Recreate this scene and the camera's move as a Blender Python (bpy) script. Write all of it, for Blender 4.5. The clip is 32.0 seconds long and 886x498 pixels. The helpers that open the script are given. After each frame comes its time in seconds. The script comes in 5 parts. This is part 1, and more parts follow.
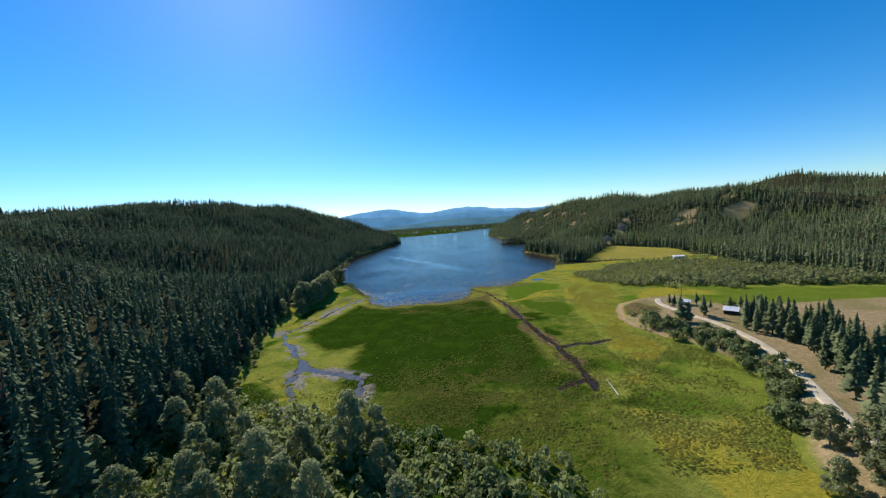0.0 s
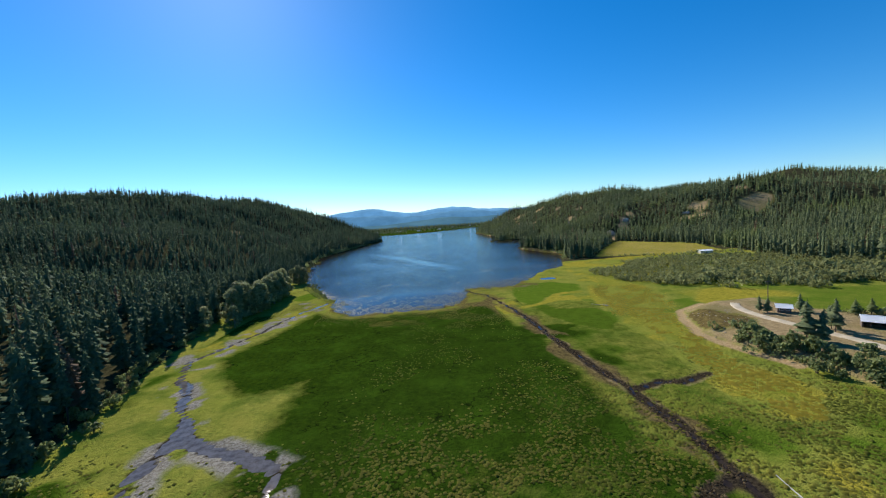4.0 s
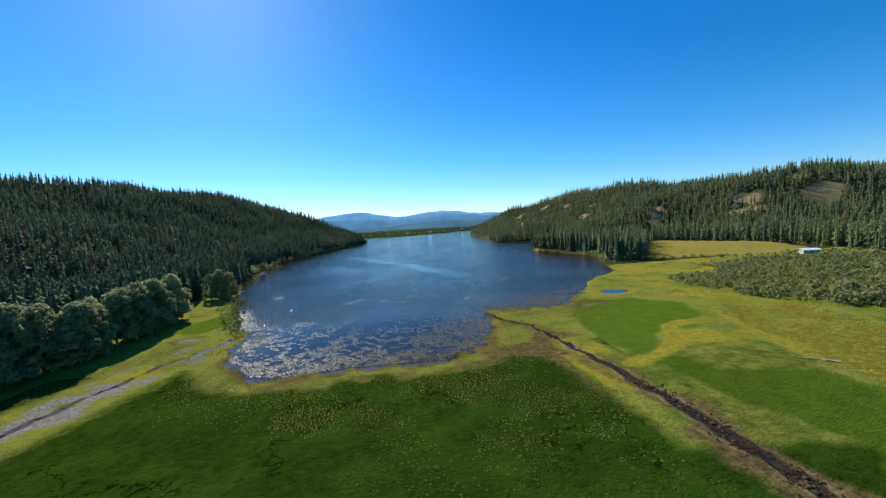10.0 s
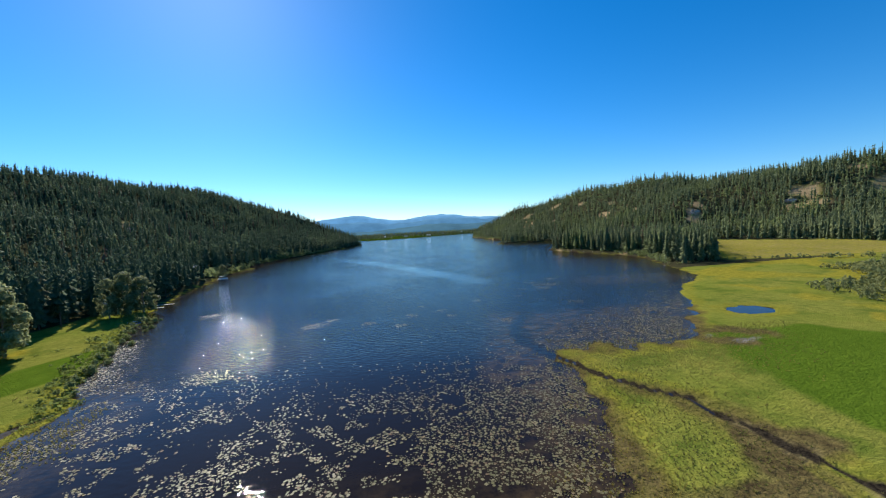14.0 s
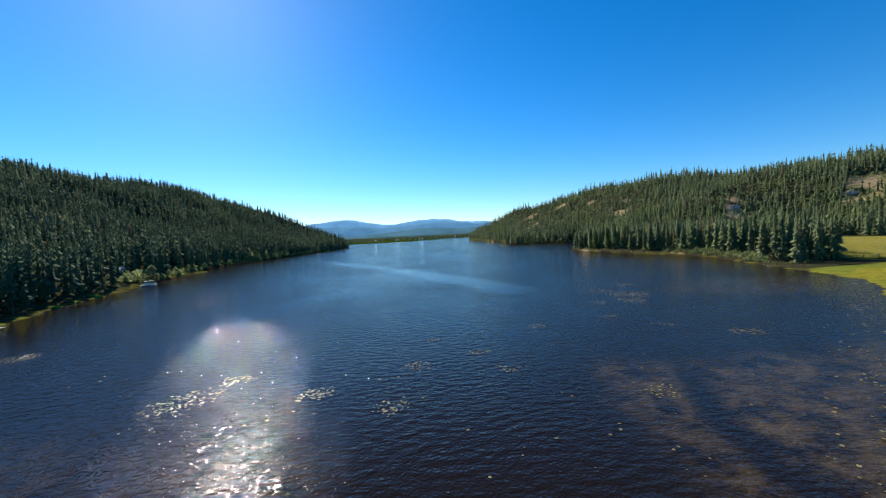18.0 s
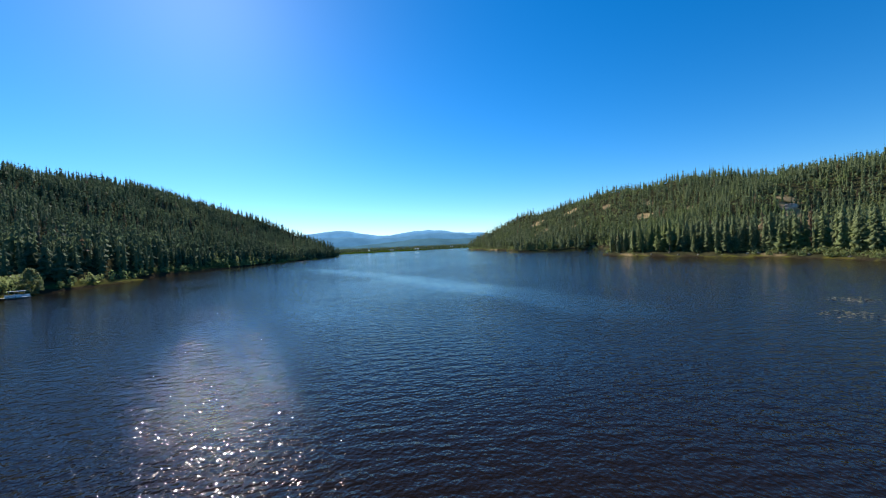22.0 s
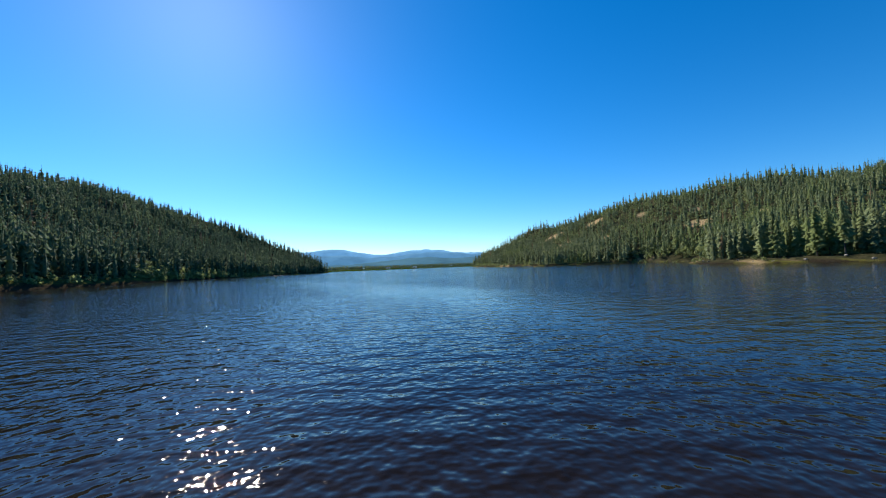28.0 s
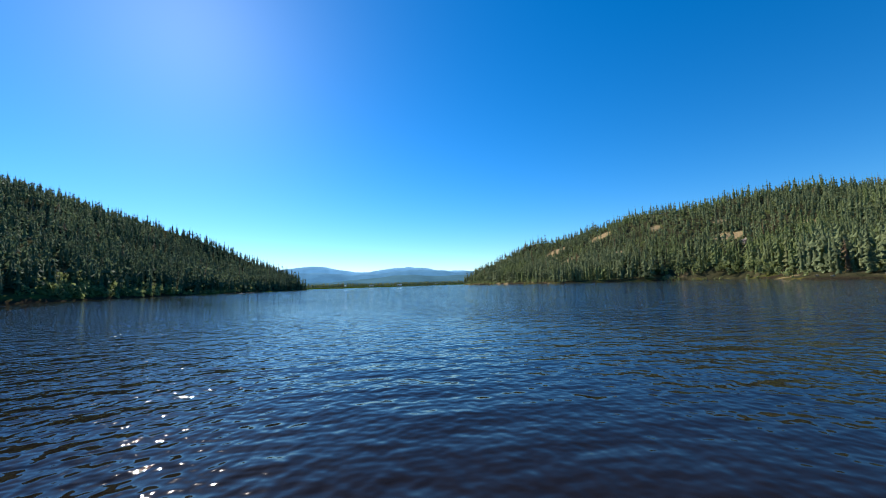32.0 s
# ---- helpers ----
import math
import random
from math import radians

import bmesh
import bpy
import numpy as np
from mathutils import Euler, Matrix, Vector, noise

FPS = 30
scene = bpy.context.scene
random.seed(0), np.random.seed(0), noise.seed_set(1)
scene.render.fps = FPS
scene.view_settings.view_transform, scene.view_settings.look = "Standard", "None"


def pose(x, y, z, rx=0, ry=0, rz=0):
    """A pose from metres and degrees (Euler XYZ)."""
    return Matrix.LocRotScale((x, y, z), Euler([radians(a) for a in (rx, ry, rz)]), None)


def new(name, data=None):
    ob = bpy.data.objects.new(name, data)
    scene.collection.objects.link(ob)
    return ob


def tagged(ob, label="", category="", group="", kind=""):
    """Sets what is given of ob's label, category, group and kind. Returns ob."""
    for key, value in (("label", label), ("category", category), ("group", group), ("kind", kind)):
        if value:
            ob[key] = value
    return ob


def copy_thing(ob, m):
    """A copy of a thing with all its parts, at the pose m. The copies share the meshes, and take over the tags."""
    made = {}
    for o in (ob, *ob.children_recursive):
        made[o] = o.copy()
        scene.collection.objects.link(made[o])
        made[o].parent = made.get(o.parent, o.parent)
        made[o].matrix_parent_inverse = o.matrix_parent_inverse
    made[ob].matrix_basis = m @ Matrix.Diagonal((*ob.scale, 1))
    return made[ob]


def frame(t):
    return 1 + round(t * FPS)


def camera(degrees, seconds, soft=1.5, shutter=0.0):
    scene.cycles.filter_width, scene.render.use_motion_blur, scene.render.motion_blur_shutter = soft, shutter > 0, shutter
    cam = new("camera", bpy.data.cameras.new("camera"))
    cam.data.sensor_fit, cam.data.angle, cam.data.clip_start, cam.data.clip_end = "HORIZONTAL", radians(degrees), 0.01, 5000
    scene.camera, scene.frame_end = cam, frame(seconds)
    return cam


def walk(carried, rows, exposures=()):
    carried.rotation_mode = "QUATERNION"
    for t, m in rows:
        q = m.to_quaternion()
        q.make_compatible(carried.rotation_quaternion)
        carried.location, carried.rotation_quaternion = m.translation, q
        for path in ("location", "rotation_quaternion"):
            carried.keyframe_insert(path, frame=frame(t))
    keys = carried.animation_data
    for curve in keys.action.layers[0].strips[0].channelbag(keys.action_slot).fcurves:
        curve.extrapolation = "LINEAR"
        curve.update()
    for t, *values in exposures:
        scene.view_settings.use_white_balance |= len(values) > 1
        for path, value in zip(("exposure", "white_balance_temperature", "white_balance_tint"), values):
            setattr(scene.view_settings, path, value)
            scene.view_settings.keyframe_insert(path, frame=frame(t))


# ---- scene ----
cam = camera(100.2, 32.0, 1.1)
PATH = [
    (0, pose(0.18, 0.10, 60.14, 85.47, 3.64, 0.00)),
    (0.5, pose(-0.54, 8.51, 58.25, 85.43, 3.62, -0.42)),
    (1, pose(-1.11, 17.01, 56.48, 85.36, 3.61, -0.81)),
    (2, pose(-1.92, 34.26, 53.22, 85.22, 3.57, -1.59)),
    (3, pose(-2.40, 51.75, 50.30, 85.21, 3.53, -2.07)),
    (3.5, pose(-2.56, 60.55, 48.94, 85.31, 3.52, -2.28)),
    (5.5, pose(-2.91, 95.99, 44.02, 86.05, 3.43, -2.73)),
    (6, pose(-2.98, 104.86, 42.88, 86.11, 3.41, -2.63)),
    (7, pose(-3.16, 122.56, 40.69, 86.27, 3.37, -2.61)),
    (8, pose(-3.41, 140.17, 38.58, 86.43, 3.33, -2.95)),
    (9, pose(-3.75, 157.65, 36.51, 86.25, 3.28, -3.57)),
    (10, pose(-4.21, 174.97, 34.47, 86.25, 3.23, -4.06)),
    (11, pose(-4.77, 192.10, 32.44, 86.51, 3.18, -4.37)),
    (12, pose(-5.43, 209.02, 30.41, 86.57, 3.13, -4.34)),
    (13, pose(-6.16, 225.71, 28.39, 86.77, 3.08, -4.27)),
    (14, pose(-6.95, 242.17, 26.37, 86.93, 3.03, -4.41)),
    (14.5, pose(-7.35, 250.31, 25.36, 87.06, 3.00, -4.70)),
    (16.5, pose(-8.95, 282.26, 21.36, 87.63, 2.88, -6.28)),
    (17, pose(-9.32, 290.10, 20.37, 87.61, 2.86, -6.14)),
    (18, pose(-10.02, 305.60, 18.43, 87.74, 2.80, -5.75)),
    (19, pose(-10.63, 320.87, 16.55, 88.14, 2.73, -5.74)),
    (20, pose(-11.13, 335.92, 14.74, 88.15, 2.67, -6.53)),
    (21, pose(-11.52, 350.76, 13.02, 88.92, 2.61, -7.00)),
    (22, pose(-11.81, 365.40, 11.00, 89.57, 2.54, -6.57)),
    (23, pose(-12.00, 379.85, 9.20, 90.07, 2.47, -6.21)),
    (24, pose(-12.13, 394.12, 7.60, 90.30, 2.41, -6.39)),
    (25, pose(-12.25, 408.22, 6.15, 91.11, 2.34, -7.12)),
    (25.5, pose(-12.32, 415.21, 5.50, 91.44, 2.30, -7.40)),
    (27.5, pose(-12.98, 442.74, 3.45, 92.35, 2.15, -7.00)),
    (28, pose(-13.31, 449.53, 3.10, 92.73, 2.11, -7.10)),
    (29, pose(-14.27, 462.97, 2.60, 93.58, 2.03, -7.49)),
    (30, pose(-15.79, 476.25, 2.30, 94.26, 1.95, -8.53)),
    (31, pose(-18.06, 489.34, 2.15, 95.08, 1.87, -9.49)),
    (31.5, pose(-19.55, 495.82, 2.12, 95.41, 1.83, -9.76)),
    (32, pose(-21.31, 502.24, 2.12, 95.48, 1.79, -9.89)),
]
walk(cam, PATH, [(0, 0.30), (9, 0.32), (14, 0.36), (19, 0.40), (25, 0.43), (32, 0.45)])

# ---- light ----
SUN_AZ, SUN_EL = radians(-26.0), radians(34.0)      # azimuth from +y towards +x
world = bpy.data.worlds.new("sky")
scene.world = world
world.use_nodes = True
wn = world.node_tree
sky = wn.nodes.new("ShaderNodeTexSky")
sky.sky_type, sky.sun_disc = "NISHITA", False
sky.sun_elevation, sky.sun_rotation = SUN_EL, SUN_AZ
sky.altitude, sky.air_density, sky.dust_density, sky.ozone_density = 700, 1.0, 0.21, 4.9
deep = wn.nodes.new("ShaderNodeHueSaturation")
deep.inputs["Hue"].default_value, deep.inputs["Saturation"].default_value = 0.4965, 1.33
wn.links.new(sky.outputs[0], deep.inputs["Color"])
tone = wn.nodes.new("ShaderNodeMix")
tone.data_type, tone.blend_type = "RGBA", "MULTIPLY"
tone.inputs["Factor"].default_value = 1.0
tone.inputs["B"].default_value = (0.785, 0.915, 1.01, 1)
wn.links.new(deep.outputs[0], tone.inputs["A"])
wn.links.new(tone.outputs["Result"], wn.nodes["Background"].inputs[0])
wn.nodes["Background"].inputs[1].default_value = 0.121
sun_data = bpy.data.lights.new("sun", "SUN")
sun_data.energy, sun_data.angle, sun_data.color = 5.0, radians(0.55), (1.0, 0.95, 0.86)
sun = new("sun", sun_data)
sun_dir = Vector((math.sin(SUN_AZ) * math.cos(SUN_EL), math.cos(SUN_AZ) * math.cos(SUN_EL), math.sin(SUN_EL)))
sun.rotation_mode = "QUATERNION"
sun.rotation_quaternion = sun_dir.to_track_quat("Z", "Y")
sun.location = (-200, 400, 400)

rng = np.random.default_rng(7)


# ---- noise and geometry tools ----
def vnoise(x, y, scale, seed=0):
    """Smooth value noise in 0..1 over the plan."""
    x, y = np.asarray(x, float) / scale, np.asarray(y, float) / scale
    xi, yi = np.floor(x).astype(np.int64), np.floor(y).astype(np.int64)
    fx, fy = x - xi, y - yi
    fx, fy = fx * fx * (3 - 2 * fx), fy * fy * (3 - 2 * fy)

    def h(i, j):
        n = (i * 374761393 + j * 668265263 + seed * 974711) & 0x7FFFFFFF
        n = ((n ^ (n >> 13)) * 1274126177) & 0x7FFFFFFF
        return ((n ^ (n >> 16)) & 0xFFFF) / 65535.0
    a = h(xi, yi) * (1 - fx) + h(xi + 1, yi) * fx
    b = h(xi, yi + 1) * (1 - fx) + h(xi + 1, yi + 1) * fx
    return a * (1 - fy) + b * fy


def fbm(x, y, scale, seed=0, octaves=4):
    s, amp, tot = 0.0, 1.0, 0.0
    for k in range(octaves):
        s, tot = s + amp * vnoise(x, y, scale / 2 ** k, seed + 17 * k), tot + amp
        amp *= 0.5
    return s / tot


def smooth(a, b, v):
    t = np.clip((v - a) / (b - a), 0, 1)
    return t * t * (3 - 2 * t)


def line_dist(pts, x, y, closed=False):
    """Distance to a polyline, and the third coordinate (if any) carried along it."""
    pts = np.array(pts, float)
    ends = list(zip(pts[:-1], pts[1:])) + ([(pts[-1], pts[0])] if closed else [])
    best, val = np.full(np.shape(x), 1e18), np.zeros(np.shape(x))
    for a, b in ends:
        d = b[:2] - a[:2]
        t = np.clip(((x - a[0]) * d[0] + (y - a[1]) * d[1]) / (d @ d), 0, 1)
        q = (x - a[0] - t * d[0]) ** 2 + (y - a[1] - t * d[1]) ** 2
        m = q < best
        best = np.where(m, q, best)
        if pts.shape[1] > 2:
            val = np.where(m, a[2] + t * (b[2] - a[2]), val)
    return (np.sqrt(best), val) if pts.shape[1] > 2 else np.sqrt(best)


def inside(poly, x, y):
    res = np.zeros(np.shape(x), bool)
    for (x0, y0), (x1, y1) in zip(poly, poly[1:] + poly[:1]):
        if y0 != y1:
            res ^= ((y0 > y) != (y1 > y)) & (x < (x1 - x0) * (y - y0) / (y1 - y0) + x0)
    return res


def signed(poly, x, y):
    """Distance to a closed outline, negative inside."""
    d = line_dist(poly, x, y, True)
    return np.where(inside(poly, x, y), -d, d)


# ---- plan ----
FOOT_L = [(-299, -78), (4, -78), (143, -86), (205, -101), (276, -117), (387, -123), (457, -139), (538, -153), (659, -169), (765, -164), (911, -147), (1097, -128), (1163, -186), (1415, -686)]
FOOT_R = [(-299, 326), (4, 317), (104, 298), (244, 286), (296, 288), (336, 274), (407, 288), (457, 298), (528, 278), (598, 240), (649, 182), (709, 206), (770, 192), (810, 163), (911, 154), (1062, 149), (1234, 145), (1274, 192), (1415, 576)]
RIDGE_L = [(-330, -300, 58), (-380, -50, 66), (-430, 200, 75), (-504, 451, 78), (-502, 674, 102), (-460, 759, 113), (-388, 939, 114), (-266, 1036, 70), (-190, 1070, 36), (-125, 1096, 4)]
RIDGE_R = [(640, -250, 60), (660, 50, 80), (640, 300, 90), (547, 470, 42), (430, 715, 79), (397, 784, 89), (384, 831, 82), (313, 980, 76), (239, 1097, 63), (201, 1139, 42), (152, 1235, 4)]
BACK_R = [(1000, 200, 120), (959, 503, 132), (890, 756, 86), (853, 897, 112), (677, 996, 86)]
BACK_L = [(-804, 300, 106), (-876, 699, 110), (-817, 962, 141), (-460, 859, 98)]
LAKE_WEST = [(-63.7, 308.9), (-70.6, 313), (-90.2, 352.3), (-108.8, 389.6), (-118.6, 414.8), (-132.3, 459.1), (-139.2, 497.4), (-149, 537.7), (-160.7, 608.3), (-165.6, 688.9), (-159.7, 764.5), (-143.1, 910.7), (-124.5, 1097.2), (-166.6, 1162.7), (-323.4, 1404.6), (-215.6, 1515.5), (-98, 1515.5), (28.8, 1626.4)]
LAKE_EAST = [(220.8, 1979.2), (403.2, 1999.3), (316.8, 1515.5), (192, 1303.8), (145, 1229.2), (149.8, 1061.9), (153.6, 910.7), (163.2, 818), (121, 801.8), (114.2, 784.7), (155.5, 771.6), (203.5, 759.5), (215, 709.1), (182.4, 653.7), (144, 630.5), (123.8, 604.3), (122.9, 594.2), (134.4, 547.8), (145, 512.5), (145, 477.3), (138.2, 459.1), (125.8, 421.8), (116.2, 396.6), (104.6, 384.5), (91.2, 374.4), (73, 347), (64, 335), (50, 318), (32, 315), (21, 315), (17, 285), (13.5, 276.5), (1, 267), (-11.5, 267.5), (-26, 267), (-37, 264), (-47, 266), (-60, 281)]
LAKE = LAKE_WEST + LAKE_EAST
CREEK_L = [(-60.8, 316, 1.61), (-77.4, 275.7, 0.93), (-86.2, 235.3, 0.68), (-95.1, 208.1, 0.87), (-84.3, 187, 1.74), (-72.5, 170.8, 2.2), (-64.7, 155.7, 3.2), (-63.7, 140.6, 2.4), (-56.8, 125.5, 0.99), (-51, 108.3, 0.62)]
CREEK_LB = [(-63.7, 154.7, 2.6), (-49, 147.6, 2.4), (-36.3, 140.6, 2.8), (-33.3, 126.5, 2.0), (-35.3, 114.4, 0.6)]
DITCH = [(23, 347, 0.3), (17.6, 335, 0.3), (16.7, 329, 0.2), (16.8, 322, 0.1), (18.1, 316.7, -0.1), (20.4, 310, -0.2), (24, 301, -0.3), (31, 292, -0.3), (33, 281, -0.25), (35, 270, -0.2), (36.5, 262, -0.1), (38.6, 251, 0.0), (40.3, 239, 0.1), (42.2, 210.1, 0.2), (45.1, 179.9, 0.2), (48, 162.8, 0.2), (49, 146.6, 0.2), (49, 132.5, 0.5), (48, 120.4, 0.1)]
DITCH_B = [(48, 162.5, 0.2), (50.8, 162, 0.2), (58.3, 165, 0.1), (63.7, 163.2, 0.2), (72.8, 167.5, 0.0)]
DITCH_C = [(49, 128.5, 0.2), (41.3, 125.5, 0.1), (36.5, 122.4, 0.0)]
TERRACE = [(104, 217), (110, 227), (125, 235), (156, 235), (177, 219), (199, 210), (252, 194), (331, 201), (403, -319), (67, -319), (69, -97), (73, 44), (79, 76), (89, 92), (105, 114), (108, 136), (104, 158), (97, 181), (96, 198)]
ROAD = [(128, 222), (124, 217), (121.5, 209), (122.5, 190), (125, 168), (122.5, 145), (114.5, 121), (107.5, 108), (99, 92), (91, 70), (86.4, 33.7), (88.3, -57)]

PASTURE = [(122, 227), (130, 226), (141, 228), (143, 209), (151, 199), (165, 197), (190, 193), (330, 180), (330, 216), (240, 232), (222, 245), (198, 248), (186, 261), (166, 271), (145, 267), (128, 246)]

GOLD_BAND = [(92, 277), (84, 251), (80, 233), (79, 200), (77, 182), (73, 166), (72, 148), (80, 138), (88, 151), (87, 172), (90, 183), (97, 203), (104, 222), (112, 238), (120, 262), (128, 290), (142, 300), (130, 346), (112, 332)]
GULLIES = [([(-390, 372), (-363, 373), (-300, 354), (-257, 369), (-212, 383), (-150, 392)], 17, 42), ([(-320, 745), (-254, 696), (-200, 664), (-165, 650)], 9, 32),
           ([(350, 650), (300, 560), (262, 480)], 8, 30), ([(420, 530), (360, 440)], 7, 28)]


def hills(x, y):
    """Height of the wooded slopes, and the distance in from their foot."""
    out, far = np.zeros(np.shape(x)), np.zeros(np.shape(x))
    for s, foot, ridge, back in ((-1, FOOT_L, RIDGE_L, BACK_L), (1, FOOT_R, RIDGE_R, BACK_R)):
        f = np.array(foot, float)
        ds = np.maximum(s * (x - np.interp(y, f[:, 0], f[:, 1])), 0) * 0.85
        dr, zc = line_dist(ridge, x, y)
        round_top = 1.15 - (0.35 * smooth(450, 600, y) if s < 0 else 0.25 * smooth(600, 700, y))
        z = zc * (ds / (ds + dr + 1e-6)) ** round_top
        db, zb = line_dist(back, x, y)
        z2 = zb * np.exp(-(db / 230) ** 2) * np.clip(ds / 200, 0, 1)
        h = np.clip(0.5 + 0.5 * (z2 - z) / 12, 0, 1)
        z = z + (z2 - z) * h + 12 * h * (1 - h) * np.clip(ds / 100, 0, 1)
        out, far = np.where(ds > 0, z, out), np.where(ds > 0, ds, far)
    return out, far


def survey(x, y):
    """Ground height and the plan's distances at points x, y."""
    x, y = np.asarray(x, float), np.asarray(y, float)
    hz, hd = hills(x, y)
    lake = signed(LAKE, x, y) + (3.0 + 3.0 * smooth(410, 330, y) * (x > -66)) * (fbm(x, y, 14, 3, 4) - 0.5) + 7.0 * smooth(360, 330, y) * (x > -66) * (fbm(x, y, 4.5, 7, 2) - 0.5)
    creek = np.full(x.shape, 1e9)
    for c in (CREEK_L, CREEK_LB, DITCH, DITCH_B, DITCH_C):
        d, w = line_dist(c, x + (5.0 if c in (CREEK_L, CREEK_LB) else 2.0) * (fbm(x, y, 9 if c in (CREEK_L, CREEK_LB) else 4, 6, 3) - 0.5), y)
        creek = np.minimum(creek, d - (0.72 if c in (CREEK_L, CREEK_LB) else 1.0) * w * (-0.1 + 1.1 * vnoise(x, y, 4.5, 5)))
    pond = np.hypot((x - 83) / 1.3, y - 335.5) - 4.2 + 3.5 * (fbm(x, y, 5, 9, 2) - 0.5)
    ter = signed(TERRACE, x, y) + 2.0 * (vnoise(x, y, 9, 4) - 0.5)
    wet = np.minimum(np.minimum(lake, creek), pond)
    marsh = 0.10 + 0.22 * smooth(0, 6, wet) + 0.25 * (fbm(x, y, 5, 11, 3) - 0.5) * smooth(1, 6, wet)
    marsh = marsh + 0.012 * np.maximum(x - 105, 0) * (y < 700) + 0.02 * np.maximum(-100 - x, 0) * (y < 700)
    marsh = marsh + 3.4 * smooth(2, -7, ter) + 0.4 * (fbm(x, y, 25, 21) - 0.5) * smooth(2, -7, ter)
    rough = (fbm(x, y, 150, 31, 4) - 0.5) * 38 * smooth(20, 160, hd) + (vnoise(x, y, 12, 8) - 0.5) * 1.5 * smooth(5, 40, hd)
    for line, deep, wide in GULLIES:
        rough = rough - deep * np.exp(-(line_dist(line, x, y) / wide) ** 2) * smooth(15, 90, hd)
    bank = 1.6 * smooth(1, 7, wet) * smooth(430, 470, y) * (np.abs(x) < 300)
    land = np.maximum(marsh, 0.1) + bank + hz + 3.0 * smooth(20, 140, hd) + rough
    bed = -np.minimum(2.5, 0.25 + 0.10 * np.maximum(-lake, 0))
    bed = np.where(lake < 0, bed, -0.45)
    z = land + (bed - land) * smooth(0.5, -0.5, wet)
    far = smooth(1350, 1600, y) * (lake > 0)
    z = z * (1 - far) + far * (2.0 + 2.0 * smooth(0, 200, lake) + 0.02 * np.maximum(y - 2100, 0) * fbm(x, y, 400, 2))
    return dict(z=z, hd=hd, hz=hz, lake=lake, creek=creek, pond=pond, ter=ter, wet=wet)


def ground_z(x, y):
    return survey(np.atleast_1d(x), np.atleast_1d(y))["z"]


# ---- object tools ----
def mesh_from(name, verts, faces, mats=(), attrs=None, smooth_faces=False):
    """A mesh from an array of points and an array of equal-sided faces."""
    verts, faces = np.asarray(verts, np.float32), np.asarray(faces, np.int32)
    me = bpy.data.meshes.new(name)
    n, k = faces.shape
    me.vertices.add(len(verts))
    me.vertices.foreach_set("co", verts.ravel())
    me.loops.add(n * k)
    me.loops.foreach_set("vertex_index", faces.ravel())
    me.polygons.add(n)
    me.polygons.foreach_set("loop_start", np.arange(0, n * k, k, dtype=np.int32))
    if smooth_faces:
        me.polygons.foreach_set("use_smooth", np.ones(n, bool))
    for key, val in (attrs or {}).items():
        me.attributes.new(key, "FLOAT", "POINT").data.foreach_set("value", np.asarray(val, np.float32))
    for m in mats:
        me.materials.append(m)
    me.update(calc_edges=True)
    return me


def part(name, bm, material, parent, label=""):
    """One mesh object from a bmesh (or a mesh), under a thing or a part."""
    if isinstance(bm, bmesh.types.BMesh):
        me = bpy.data.meshes.new(name)
        bm.to_mesh(me)
        bm.free()
        me.materials.append(material)
    else:
        me = bm
    ob = new(name, me)
    ob.parent = parent
    return tagged(ob, label)


def empty(name, m=None):
    ob = new(name)
    ob.empty_display_size = 0.5
    if m is not None:
        ob.matrix_basis = m
    return ob


def box_bm(*boxes, bevel=0.0):
    """Boxes (x0, x1, y0, y1, z0, z1) as one bmesh."""
    bm = bmesh.new()
    for x0, x1, y0, y1, z0, z1 in boxes:
        bmesh.ops.create_cube(bm, size=1, matrix=Matrix.Translation(((x0 + x1) / 2, (y0 + y1) / 2, (z0 + z1) / 2)) @ Matrix.Diagonal((x1 - x0, y1 - y0, z1 - z0, 1)))
    if bevel:
        bmesh.ops.bevel(bm, geom=bm.edges[:], offset=bevel, segments=1, affect="EDGES", profile=0.5)
    return bm


def tube(path, radii, sides=7):
    """A tapered tube along points: verts and quad faces."""
    v, f = [], []
    path = [Vector(p) for p in path]
    for i, (p, r) in enumerate(zip(path, radii)):
        d = (path[min(i + 1, len(path) - 1)] - path[max(i - 1, 0)]).normalized()
        a = d.orthogonal().normalized()
        b = d.cross(a)
        for k in range(sides):
            t = 2 * math.pi * k / sides
            v.append(p + (a * math.cos(t) + b * math.sin(t)) * r)
        if i:
            o = (i - 1) * sides
            f += [(o + k, o + (k + 1) % sides, o + sides + (k + 1) % sides, o + sides + k) for k in range(sides)]
    return v, f


def tubes(*specs):
    v, f = [], []
    for path, radii, sides in specs:
        a, b = tube(path, radii, sides)
        f += [tuple(i + len(v) for i in q) for q in b]
        v += a
    return np.array([tuple(p) for p in v]), np.array(f)


# ---- materials ----
def material(name):
    m = bpy.data.materials.new(name)
    m.use_nodes = True
    nt = m.node_tree
    return m, nt, nt.nodes["Principled BSDF"]


def node(nt, kind, **kw):
    n = nt.nodes.new(kind)
    for k, v in kw.items():
        if k.startswith("i_"):
            n.inputs[k[2:].replace("_", " ")].default_value = v
    return n


def coords(nt):
    return nt.nodes.new("ShaderNodeTexCoord").outputs["Object"]


def noise_tex(nt, vec, scale, detail=4.0, rough=0.6):
    n = nt.nodes.new("ShaderNodeTexNoise")
    n.inputs["Scale"].default_value, n.inputs["Detail"].default_value, n.inputs["Roughness"].default_value = scale, detail, rough
    nt.links.new(vec, n.inputs["Vector"])
    return n.outputs["Fac"]


